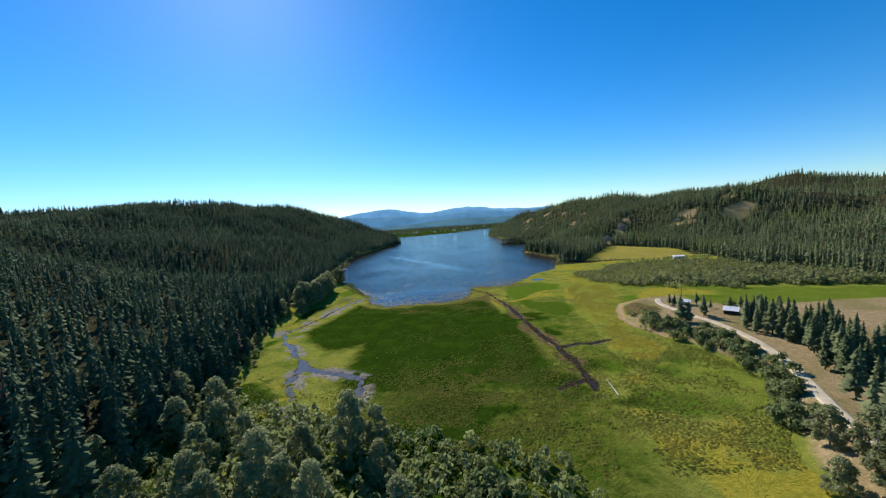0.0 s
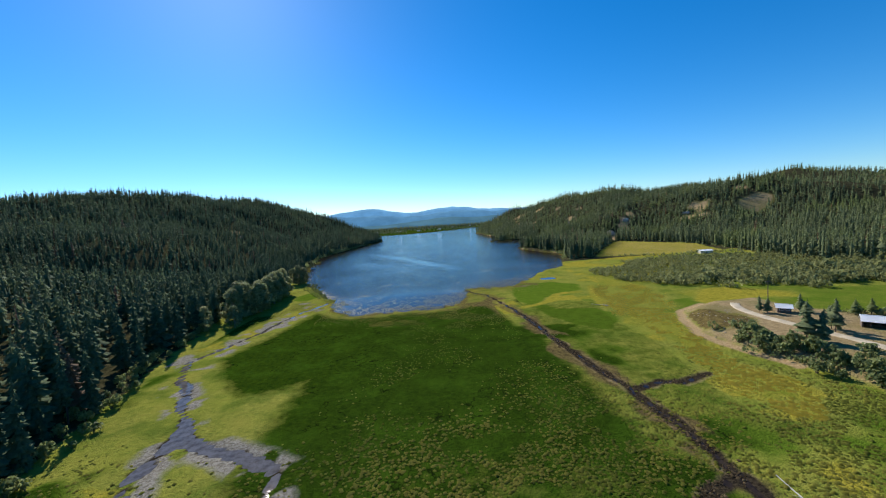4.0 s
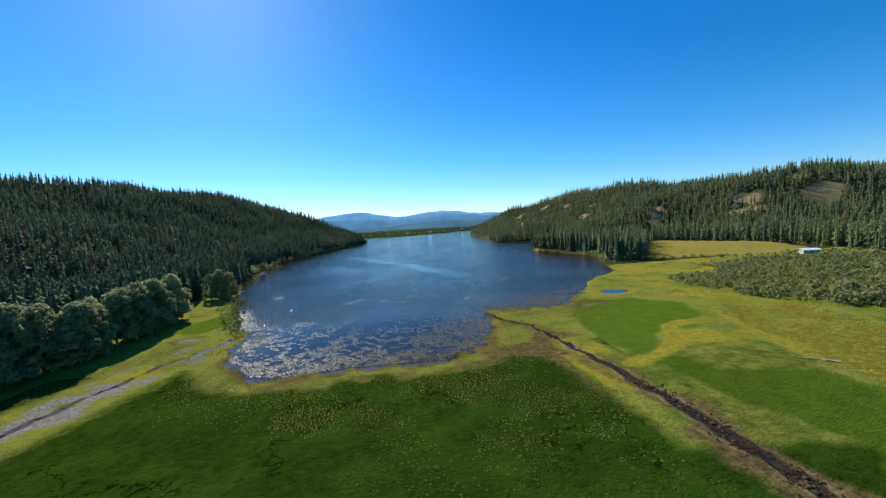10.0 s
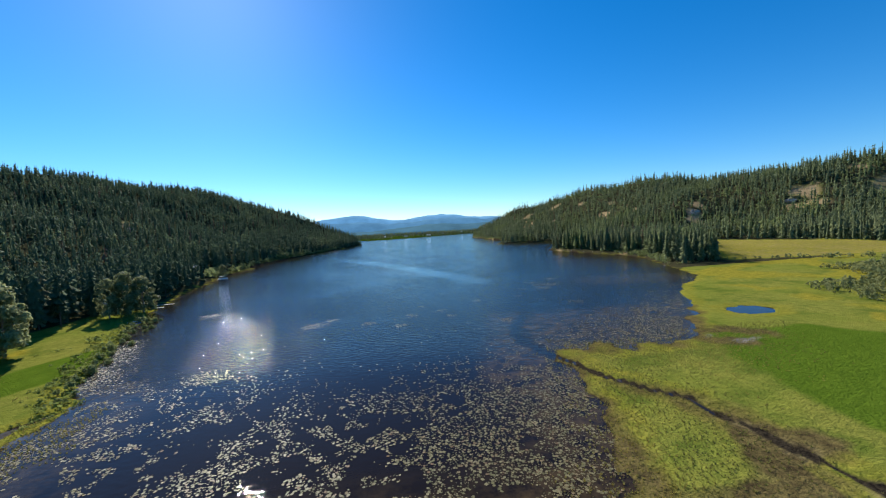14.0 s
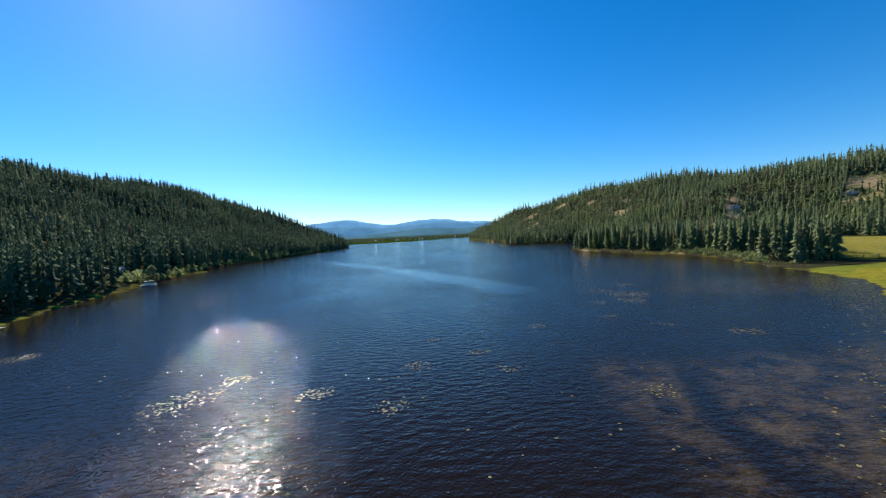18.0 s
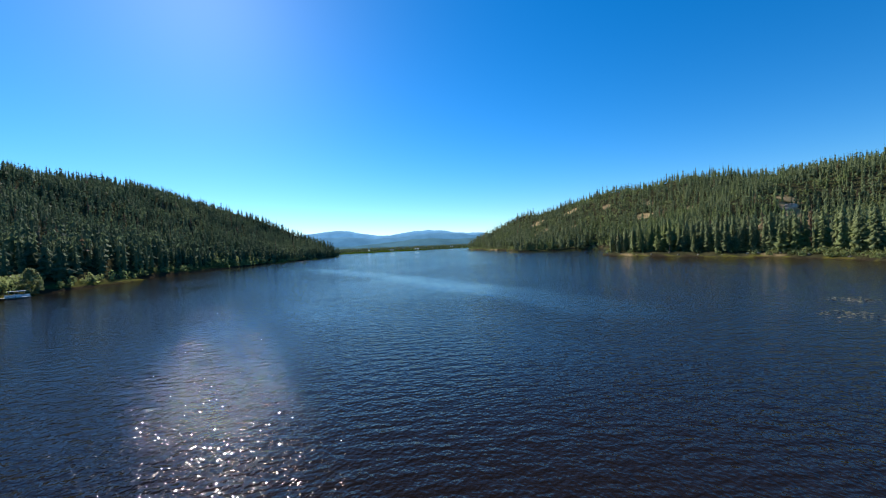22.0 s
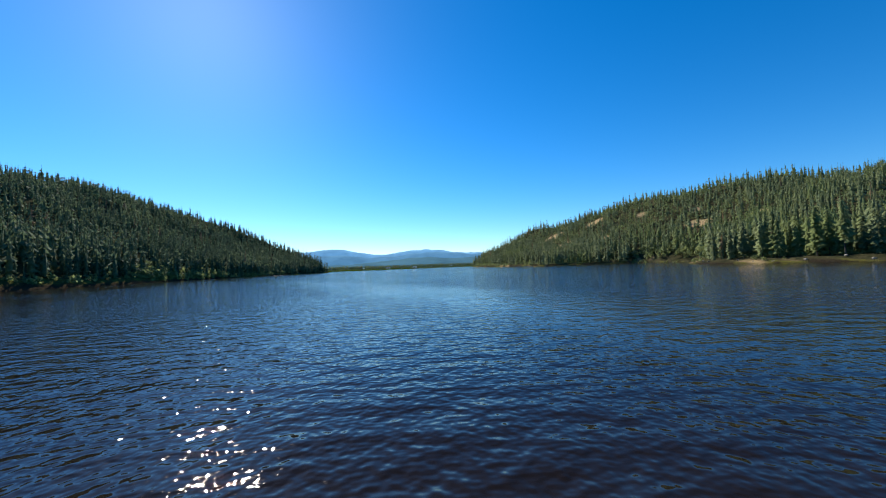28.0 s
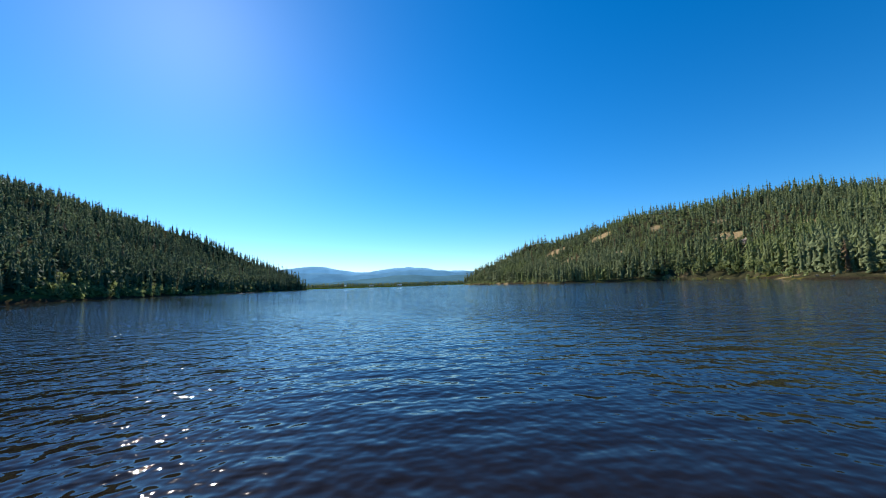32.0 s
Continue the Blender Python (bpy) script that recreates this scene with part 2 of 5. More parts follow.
def remap(nt, fac, a, b, c=0.0, d=1.0):
    n = nt.nodes.new("ShaderNodeMapRange")
    nt.links.new(fac, n.inputs["Value"])
    for i, v in zip((1, 2, 3, 4), (a, b, c, d)):
        n.inputs[i].default_value = v
    return n.outputs["Result"]


def mix(nt, fac, a, b):
    n = nt.nodes.new("ShaderNodeMix")
    n.data_type = "RGBA"
    for sock, v in ((n.inputs["Factor"], fac), (n.inputs["A"], a), (n.inputs["B"], b)):
        if isinstance(v, bpy.types.NodeSocket):
            nt.links.new(v, sock)
        else:
            sock.default_value = (*v, 1) if isinstance(v, tuple) else v
    return n.outputs["Result"]


def maths(nt, op, a, b=0.0):
    n = nt.nodes.new("ShaderNodeMath")
    n.operation = op
    for sock, v in zip(n.inputs, (a, b)):
        if isinstance(v, bpy.types.NodeSocket):
            nt.links.new(v, sock)
        else:
            sock.default_value = v
    return n.outputs[0]


def attr(nt, name):
    n = nt.nodes.new("ShaderNodeAttribute")
    n.attribute_name = name
    return n.outputs["Fac"]


def bump(nt, height, strength, distance, bsdf):
    n = nt.nodes.new("ShaderNodeBump")
    n.inputs["Strength"].default_value, n.inputs["Distance"].default_value = strength, distance
    nt.links.new(height, n.inputs["Height"])
    nt.links.new(n.outputs[0], bsdf.inputs["Normal"])
    return n


def plain(name, colour, rough=0.7, metal=0.0, scale=3.0, spread=0.25, bumpy=0.02):
    """A worn surface: two scales of noise on one base colour."""
    m, nt, b = material(name)
    v = coords(nt)
    dark = tuple(c * (1 - spread) for c in colour)
    light = tuple(min(1, c * (1 + spread)) for c in colour)
    big, fine = noise_tex(nt, v, scale * 0.25), noise_tex(nt, v, scale * 4)
    c = mix(nt, remap(nt, big, 0.3, 0.7), dark, light)
    c = mix(nt, remap(nt, fine, 0.35, 0.75, 0.0, 0.5), c, dark)
    nt.links.new(c, b.inputs["Base Color"])
    b.inputs["Roughness"].default_value, b.inputs["Metallic"].default_value = rough, metal
    bump(nt, fine, 0.4, bumpy, b)
    return m


def foliage(name, dark, light, rough=0.75, through_light=0.25, dry=None, gold=None, gloss=0.12, stand=None):
    """Leaves: tinted tree by tree and clump by clump, with some light let through."""
    m, nt, b = material(name)
    info = nt.nodes.new("ShaderNodeObjectInfo")
    r = maths(nt, "FRACT", maths(nt, "ADD", attr(nt, "tint"), info.outputs["Random"]))
    geo = nt.nodes.new("ShaderNodeNewGeometry")
    n = noise_tex(nt, geo.outputs["Position"], 0.9, 2.0)
    c = mix(nt, remap(nt, n, 0.3, 0.7), dark, light)
    c = mix(nt, remap(nt, r, 0.0, 1.0, 0.0, 0.55), c, tuple(v * 0.55 for v in dark))
    c = mix(nt, remap(nt, r, 0.8, 1.0, 0.0, 0.55), c, tuple(v * 1.25 for v in light))
    if gold:
        g = noise_tex(nt, geo.outputs["Position"], 0.05, 3.0)
        c = mix(nt, remap(nt, g, 0.44, 0.56, 0.0, 0.9), c, gold)
    if stand:
        g = noise_tex(nt, geo.outputs["Position"], 0.022, 4.0)
        c = mix(nt, remap(nt, g, 0.50, 0.64, 0.0, 0.75), c, stand)
    if dry:
        c = mix(nt, remap(nt, r, 0.985, 0.992), c, dry)
    nt.links.new(c, b.inputs["Base Color"])
    b.inputs["Roughness"].default_value = rough
    b.inputs["Specular IOR Level"].default_value = gloss
    tr = nt.nodes.new("ShaderNodeBsdfTranslucent")
    nt.links.new(c, tr.inputs["Color"])
    ms = nt.nodes.new("ShaderNodeMixShader")
    ms.inputs[0].default_value = through_light
    nt.links.new(b.outputs[0], ms.inputs[1])
    nt.links.new(tr.outputs[0], ms.inputs[2])
    nt.links.new(ms.outputs[0], nt.nodes["Material Output"].inputs["Surface"])
    return m


# Slope light painted in: needles darker for the shaded side, lighter for the sunny.
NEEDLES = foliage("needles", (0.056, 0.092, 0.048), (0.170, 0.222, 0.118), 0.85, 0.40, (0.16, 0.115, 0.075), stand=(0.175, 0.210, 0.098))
NEEDLES_R = foliage("needles_sunlit_tone", (0.102, 0.136, 0.062), (0.285, 0.315, 0.148), 0.85, 0.42, (0.22, 0.145, 0.080), stand=(0.200, 0.240, 0.075))
LEAVES = foliage("leaves", (0.205, 0.235, 0.100), (0.440, 0.445, 0.220), 0.55, 0.5, gloss=0.15)
WILLOW = foliage("willow_leaves", (0.160, 0.200, 0.070), (0.330, 0.360, 0.145), 0.6, 0.5, gloss=0.15)
SEDGE = foliage("sedge_leaves", (0.150, 0.190, 0.040), (0.300, 0.330, 0.095), 0.8, 0.5)
OSIER = foliage("osier_leaves", (0.175, 0.195, 0.072), (0.350, 0.350, 0.140), 0.7, 0.5)
RIM = foliage("rim_leaves", (0.155, 0.158, 0.040), (0.310, 0.285, 0.085), 0.9, 0.5, None, (0.330, 0.275, 0.070))
TUFT = foliage("marsh_leaves", (0.150, 0.182, 0.026), (0.335, 0.345, 0.066), 0.9, 0.72, None, (0.330, 0.310, 0.062))
GOLD_TUFT = foliage("golden_marsh_leaves", (0.480, 0.415, 0.050), (0.640, 0.530, 0.085), 0.9, 0.75)
REED = foliage("dead_reed", (0.070, 0.048, 0.026), (0.220, 0.155, 0.080), 0.9, 0.4)
BARK = plain("bark", (0.10, 0.075, 0.055), 0.9, 0, 6, 0.4, 0.05)
PALE_BARK = plain("pale_bark", (0.30, 0.27, 0.23), 0.85, 0, 6, 0.3, 0.03)


def ground_material():
    m, nt, b = material("valley_ground")
    v = nt.nodes.new("ShaderNodeNewGeometry").outputs["Position"]
    n1, n2, n3 = noise_tex(nt, v, 0.035, 5), noise_tex(nt, v, 0.25, 5, 0.65), noise_tex(nt, v, 1.6, 4, 0.7)

    def edge(name, soft=0.25):
        a = maths(nt, "ADD", attr(nt, name), maths(nt, "MULTIPLY", maths(nt, "SUBTRACT", n2, 0.5), 0.8))
        return remap(nt, a, 0.5 - soft, 0.5 + soft)
    n4, n5 = noise_tex(nt, v, 0.09, 4, 0.6), noise_tex(nt, v, 0.6, 5, 0.7)
    meadow = mix(nt, remap(nt, n5, 0.3, 0.7), (0.141, 0.159, 0.027), (0.287, 0.272, 0.050))
    meadow = mix(nt, remap(nt, n1, 0.42, 0.62, 0.0, 0.7), meadow, (0.200, 0.225, 0.031))
    meadow = mix(nt, remap(nt, n4, 0.5, 0.66, 0.0, 0.75), meadow, (0.091, 0.131, 0.018))
    meadow = mix(nt, remap(nt, n4, 0.46, 0.30, 0.0, 0.6), meadow, (0.283, 0.257, 0.047))
    lush = mix(nt, remap(nt, n5, 0.3, 0.7), (0.012, 0.028, 0.003), (0.035, 0.066, 0.005))
    lush = mix(nt, remap(nt, n4, 0.45, 0.7, 0.0, 0.6), lush, (0.044, 0.090, 0.007))
    grass = mix(nt, remap(nt, n2, 0.25, 0.75), (0.076, 0.125, 0.011), (0.112, 0.169, 0.016))
    gold = mix(nt, remap(nt, n5, 0.3, 0.7), (0.185, 0.182, 0.020), (0.375, 0.300, 0.040))
    brown = mix(nt, remap(nt, n5, 0.35, 0.65), (0.066, 0.046, 0.022), (0.190, 0.145, 0.050))
    mud = mix(nt, remap(nt, n3, 0.35, 0.65), (0.014, 0.011, 0.008), (0.062, 0.046, 0.030))
    flat = mix(nt, remap(nt, n3, 0.4, 0.6), (0.150, 0.132, 0.100), (0.330, 0.300, 0.250))
    dry = mix(nt, remap(nt, n5, 0.3, 0.7), (0.240, 0.170, 0.085), (0.420, 0.305, 0.165))
    dry = mix(nt, remap(nt, n1, 0.45, 0.6, 0.0, 0.7), dry, (0.200, 0.170, 0.065))
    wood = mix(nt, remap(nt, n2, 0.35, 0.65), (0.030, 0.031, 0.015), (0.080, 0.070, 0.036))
    bare = mix(nt, remap(nt, n3, 0.35, 0.65), (0.270, 0.180, 0.085), (0.500, 0.360, 0.190))
    seam = maths(nt, "ABSOLUTE", maths(nt, "SUBTRACT", noise_tex(nt, v, 0.11, 4, 0.6), 0.5))
    seam = maths(nt, "MULTIPLY", remap(nt, seam, 0.004, 0.014, 1.0, 0.0), remap(nt, noise_tex(nt, v, 0.05, 2), 0.50, 0.58))
    lush = mix(nt, maths(nt, "MULTIPLY", seam, 0.85), lush, (0.004, 0.007, 0.002))
    c = meadow
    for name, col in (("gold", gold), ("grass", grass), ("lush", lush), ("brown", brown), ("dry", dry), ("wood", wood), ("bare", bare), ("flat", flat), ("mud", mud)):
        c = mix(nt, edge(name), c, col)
    c = mix(nt, remap(nt, n3, 0.4, 0.75, 0.0, 0.45), c, mix(nt, 0.5, c, (0.02, 0.025, 0.006)))
    nt.links.new(c, b.inputs["Base Color"])
    b.inputs["Roughness"].default_value = 1.0
    b.inputs["Specular IOR Level"].default_value = 0.0
    bump(nt, n3, 0.9, 0.5, b)
    return m


def water_material():
    m, nt, b = material("lake_water")
    v = nt.nodes.new("ShaderNodeNewGeometry").outputs["Position"]
    st = nt.nodes.new("ShaderNodeMapping")
    st.inputs["Rotation"].default_value, st.inputs["Scale"].default_value = (0, 0, 0.14), (0.55, 1.0, 1.0)
    nt.links.new(v, st.inputs["Vector"])
    w1, w2, w3 = noise_tex(nt, st.outputs[0], 1.2, 1.0, 0.45), noise_tex(nt, v, 3.5, 1.0, 0.4), noise_tex(nt, v, 0.018, 3)
    weed = maths(nt, "MULTIPLY", attr(nt, "weed"), remap(nt, noise_tex(nt, v, 0.30, 6, 0.75), 0.40, 0.62))
    c = mix(nt, weed, (0.0120, 0.0080, 0.0058), (0.075, 0.048, 0.020))
    silt = maths(nt, "MULTIPLY", attr(nt, "silt"), remap(nt, noise_tex(nt, v, 0.5, 5, 0.65), 0.35, 0.6, 0.35, 1.0))
    c = mix(nt, silt, c, (0.125, 0.118, 0.120))
    nt.links.new(c, b.inputs["Base Color"])
    b.inputs["IOR"].default_value = 1.235
    nt.links.new(remap(nt, attr(nt, "calm"), 0.40, 0.85, 0.041, 0.014), b.inputs["Roughness"])
    b.inputs["Specular Tint"].default_value = (0.66, 0.36, 0.29, 1)
    h = maths(nt, "ADD", maths(nt, "MULTIPLY", w1, 0.8), maths(nt, "MULTIPLY", w2, 0.36))
    calm = maths(nt, "MULTIPLY", remap(nt, w3, 0.35, 0.6, 0.6, 1.0), maths(nt, "SUBTRACT", 1.0, attr(nt, "calm")))
    n = bump(nt, h, 0.5, 0.22, b)
    nt.links.new(calm, n.inputs["Strength"])
    return m


GROUND, WATER = ground_material(), water_material()

# ---- ground and water ----
def grid_axis(*spans):
    """Sorted stations from spans (start, end, step)."""
    return np.unique(np.round(np.concatenate([np.arange(a, b, s) for a, b, s in spans]), 3))


def near_patch(x, y, cx, cy, rx, ry, seed):
    return np.hypot((x - cx) / rx, (y - cy) / ry) + 0.7 * (fbm(x, y, max(rx, ry) * 0.7, seed, 3) - 0.5)


CLEARINGS = [(266, 606, 10, 9), (260, 590, 9, 11), (304, 632, 8, 9), (294, 616, 7, 10), (364, 574, 9, 11), (318, 648, 7, 10), (352, 690, 6, 8), (388, 588, 13, 16), (376, 560, 8, 10), (437, 553, 24, 17), (450, 598, 7, 13), (269, 762, 9, 12), (264, 937, 12, 16), (206.4, 910.7, 14, 18), (230.4, 996.4, 16, 20), (240, 700, 6, 8), (290, 720, 6, 7), (300, 800, 7, 8), (225, 850, 6, 8), (280, 860, 6, 9), (210, 960, 7, 9), (-283, 623, 6, 8), (-339, 609, 6, 7)]


def open_ground(x, y):
    """1 where the slopes are bare of trees."""
    v = np.zeros(np.shape(x))
    for i, (cx, cy, rx, ry) in enumerate(CLEARINGS):
        v = np.maximum(v, smooth(1.15, 0.75, near_patch(x, y, cx, cy, rx, ry, 40 + i)))
    return v


def ground():
    xs = grid_axis((-4900, -900, 200), (-900, -140, 14), (-140, -104, 3), (-104, 14, 1.5), (14, 56, 0.75), (56, 112, 1.5), (112, 330, 4), (330, 1000, 14), (1000, 4901, 200))
    ys = grid_axis((-1200, -200, 100), (-200, 60, 12), (60, 106, 3), (106, 352, 1.5), (352, 480, 3), (480, 1260, 10), (1260, 2100, 24), (2100, 4901, 140))
    X, Y = np.meshgrid(xs, ys)
    x, y = X.ravel(), Y.ravel()
    s = survey(x, y)
    z, hd, lake, creek, ter, wet = s["z"], s["hd"], s["lake"], s["creek"], s["ter"], s["wet"]
    n = fbm(x, y, 40, 51)
    n2 = fbm(x, y, 16, 57)
    flatland = (hd <= 0) & (ter > 2)
    dl, _ = line_dist(CREEK_L, x, y)
    dd, _ = line_dist(DITCH, x, y)
    centre = (x > -100) & (x < 45) & (y < 275)
    lush = np.where(centre & flatland, smooth(4, 18, np.minimum(np.minimum(dl, dd * 1.6), wet * 1.3)) * smooth(150, 190, y + 60 * (n - 0.5)), 0)
    right = signed([(44.2, 267.6), (48, 305.9), (59.5, 320), (80.6, 318), (93.1, 305.9), (88.3, 290.8), (74.9, 277.7), (61.4, 273.6), (55.7, 260.5), (59.5, 248.4), (76.8, 245.4), (82.6, 230.3), (67.2, 210.1), (55.7, 220.2), (49.9, 245.4)], x, y) + 8 * (n2 - 0.5)
    grass = smooth(2.5, -2.5, right)
    grass = np.maximum(grass, smooth(1.15, 0.85, near_patch(x, y, -87.5, 327, 7.5, 15, 35)) * 0.9)
    curl = np.minimum(line_dist([(84, 283), (76, 283), (69.5, 280), (66.5, 275), (65, 270), (60, 264.5), (53, 259.5), (44, 255)], x, y), line_dist([(65, 268), (72, 266.5), (85, 268)], x, y))
    curl = smooth(3.4, 1.8, curl + 3 * (n2 - 0.5))
    grass = grass * (1 - curl)
    dn = line_dist(DITCH, x, y)[0] + 9 * (n2 - 0.5)
    brown = smooth(2, -3, signed([(8, 262), (17, 272.7), (33.1, 283), (36, 272.5), (34, 262), (18.5, 262)], x, y) + 24 * (fbm(x, y, 8, 34, 3) - 0.5)) * 0.9
    brown = np.maximum(brown, smooth(6.5, 2, dn) * (y < 300) * (0.85 - 0.25 * smooth(225, 245, y)) * smooth(0.36, 0.50, fbm(x, y, 9, 36, 3)))
    brown = np.maximum(brown, smooth(0.5, 0.62, fbm(x, y, 18, 38)) * smooth(16, 6, wet) * (y > 240) * (y < 300) * (x < 30) * (x > -50) * 0.7)
    lush = np.maximum(lush, smooth(0.58, 0.68, n) * flatland * (y < 250) * 0.9 * smooth(66, 54, x))
    lush = np.maximum(lush, 0.75 * flatland * smooth(158, 138, y) * (x < -36) * smooth(0.46, 0.56, n2))
    band = smooth(5, -5, signed(GOLD_BAND, x, y) + 16 * (n2 - 0.5))
    inner = flatland * smooth(34, 40, x) * smooth(120, 145, y) * smooth(275, 255, y) * smooth(-2, 6, signed(GOLD_BAND, x, y)) * (x < 92)
    outer = flatland * (x > 78) * (y < 300) * smooth(0, 6, signed(GOLD_BAND, x, y))
    lush = np.maximum(lush, 0.44 * inner)
    grass = np.maximum(grass, 0.30 * inner)
    grass = np.maximum(grass, 0.40 * outer)
    grass = np.maximum(grass, smooth(0.56, 0.66, n) * (y < 250) * 0.8)
    lush = np.maximum(lush, 0.58 * flatland * smooth(158, 130, y) * (x > -40) * smooth(70, 35, x))
    lush = np.maximum(lush, 0.86 * flatland * smooth(112, 140, y + 50 * (n - 0.5)) * smooth(215, 195, y - 0.3 * x) * smooth(-52, -38, x) * smooth(48, 34, x))
    gold = smooth(100, 112, x) * (x < 190) * (y > 270) * (y < 420) * smooth(0.47, 0.60, n2 * 0.6 + n * 0.4 + 0.05) * 0.9 * flatland
    gold = np.maximum(gold, band * 0.58 * flatland)
    gold = np.maximum(gold, smooth(1.2, 0.7, near_patch(x, y, 150, 256, 26, 13, 32)) * flatland)
    gold = np.maximum(gold, flatland * smooth(0.55, 0.64, fbm(x, y, 22, 77)) * 0.8 * (lush < 0.35) * (grass < 0.3))
    gold = np.maximum(gold, flatland * smooth(8, 2, wet) * smooth(255, 275, y) * 0.52)
    grass, lush = grass * (1 - band) + 0.34 * band * flatland, lush * (1 - 0.8 * band)
    gold = gold * (1 - grass)
    gold, lush = np.maximum(gold, 0.9 * curl), lush * (1 - curl)
    brown = np.maximum(brown, smooth(6, 0.5, lake + 6 * (fbm(x, y, 5, 39, 3) - 0.5)) * (y > 250) * (y < 345) * (x > -62) * 0.75)
    field = signed([(163, 434), (282, 408), (298, 477), (255, 572)], x, y)
    gold = np.maximum(gold, smooth(2, -6, field))
    tan = smooth(2, -6, field) * 0.38
    dry = smooth(3, -3, ter) * (hd <= 0)
    past = smooth(2, -3, signed(PASTURE, x, y) + 5 * (n2 - 0.5))
    dry = dry * (1 - past)
    grass = np.maximum(grass, 0.62 * past)
    hay = smooth(1.2, 0.6, near_patch(x, y, 150, 246, 32, 19, 32)) * past
    gold, grass = np.maximum(gold * (1 - past), hay), grass * (1 - hay)
    dry = np.maximum(dry, (hd > 0) * (x > 0) * (y > 560) * smooth(0.42, 0.6, fbm(x, y, 60, 91)) * 0.8)
    dry = np.maximum(dry, tan)
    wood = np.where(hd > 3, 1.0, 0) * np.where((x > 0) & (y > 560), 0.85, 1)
    # Left bank takes the dark forest-soil tone, also painting tree shade to the waterline.
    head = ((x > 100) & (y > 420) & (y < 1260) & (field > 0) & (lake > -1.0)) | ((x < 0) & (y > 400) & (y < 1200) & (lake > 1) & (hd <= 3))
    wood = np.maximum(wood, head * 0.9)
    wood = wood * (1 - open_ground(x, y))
    bare = open_ground(x, y) * (hd > 0) * (x < 405)
    dry = np.maximum(dry, open_ground(x, y) * (hd > 0) * (x >= 405))
    bare = np.maximum(bare, smooth(-1.0, 1.5, ter) * smooth(5, 2.5, ter) * (x > 90) * (x < 125) * (y > 165))
    tip = smooth(1.15, 0.75, near_patch(x, y, 106, 207, 11, 17, 86)) * (ter < -0.5)
    brown, dry, bare = np.maximum(brown, 0.85 * tip), dry * (1 - tip), bare * (1 - tip)
    bare = np.maximum(bare, (lake > 0) * smooth(4.5, 1.5, lake) * (y > 430) * (x > 0) * (y < 1250) * smooth(0.56, 0.66, n2))
    n3 = fbm(x, y, 6, 59, 3)
    pale = smooth(13, 4, dl) * (y > 200) * (y < 300) * smooth(0.50, 0.60, n3 * 0.6 + n2 * 0.4) * flatland
    pale = np.maximum(pale, smooth(8, 2, np.minimum(dl, line_dist(CREEK_LB, x, y)[0])) * (y < 190) * smooth(0.46, 0.56, n3))
    brown = np.maximum(brown, smooth(1.4, 0.8, np.hypot((x - 60) / 9, (y - 317) / 7)) * smooth(0.40, 0.5, n2))
    pale = np.maximum(pale, smooth(1.3, 0.8, np.hypot((x - 58) / 6, (y - 315) / 4)) * smooth(0.47, 0.57, n3) * 0.7)
    pale = np.maximum(pale, smooth(1.2, 0.7, near_patch(x, y, -83, 303, 4, 3, 37)))
    wide = 1.0 + 1.1 * (x > 10) * smooth(268, 235, y)
    mud = smooth(1.1, 0.3, np.where(x > 10, (creek + 1.6 * (n3 - 0.5)) / wide, creek + 0.8)) * (0.6 + 0.6 * n2)
    mud = np.where(x < 10, mud * 0.62, mud)
    mud = np.maximum(mud, smooth(1.1, 0.6, creek) * (x > 10) * (y > 250))
    brown = np.maximum(brown, smooth(1.2, 0.6, near_patch(x, y, 40.5, 191, 4.5, 9, 33)) * (y > 170))
    dry = np.maximum(dry, smooth(3.2, 1.0, creek) * (0.0 + 1.0 * fbm(x, y, 5, 58, 3)) * (x > 10) * (y < 285) * flatland)
    mud = np.maximum(mud, smooth(0.6, 0.2, wet))
    mud = np.where(hd > 3, 0, mud)
    far = y > 1350
    gold = np.where(far, smooth(0.5, 0.62, fbm(x, y, 150, 13)) * 0.5, gold)
    lush = np.where(far, 0.75, lush)
    wood = np.where(far & (y > 2100), smooth(2100, 2400, y), wood)
    nx, ny = len(xs), len(ys)
    idx = np.arange(nx * ny).reshape(ny, nx)
    q = np.stack([idx[:-1, :-1], idx[:-1, 1:], idx[1:, 1:], idx[1:, :-1]], -1).reshape(-1, 4)
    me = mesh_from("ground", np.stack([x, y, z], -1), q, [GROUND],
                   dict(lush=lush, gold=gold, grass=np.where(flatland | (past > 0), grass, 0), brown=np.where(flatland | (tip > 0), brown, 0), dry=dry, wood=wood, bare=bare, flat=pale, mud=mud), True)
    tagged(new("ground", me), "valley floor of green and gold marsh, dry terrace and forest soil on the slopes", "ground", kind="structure")


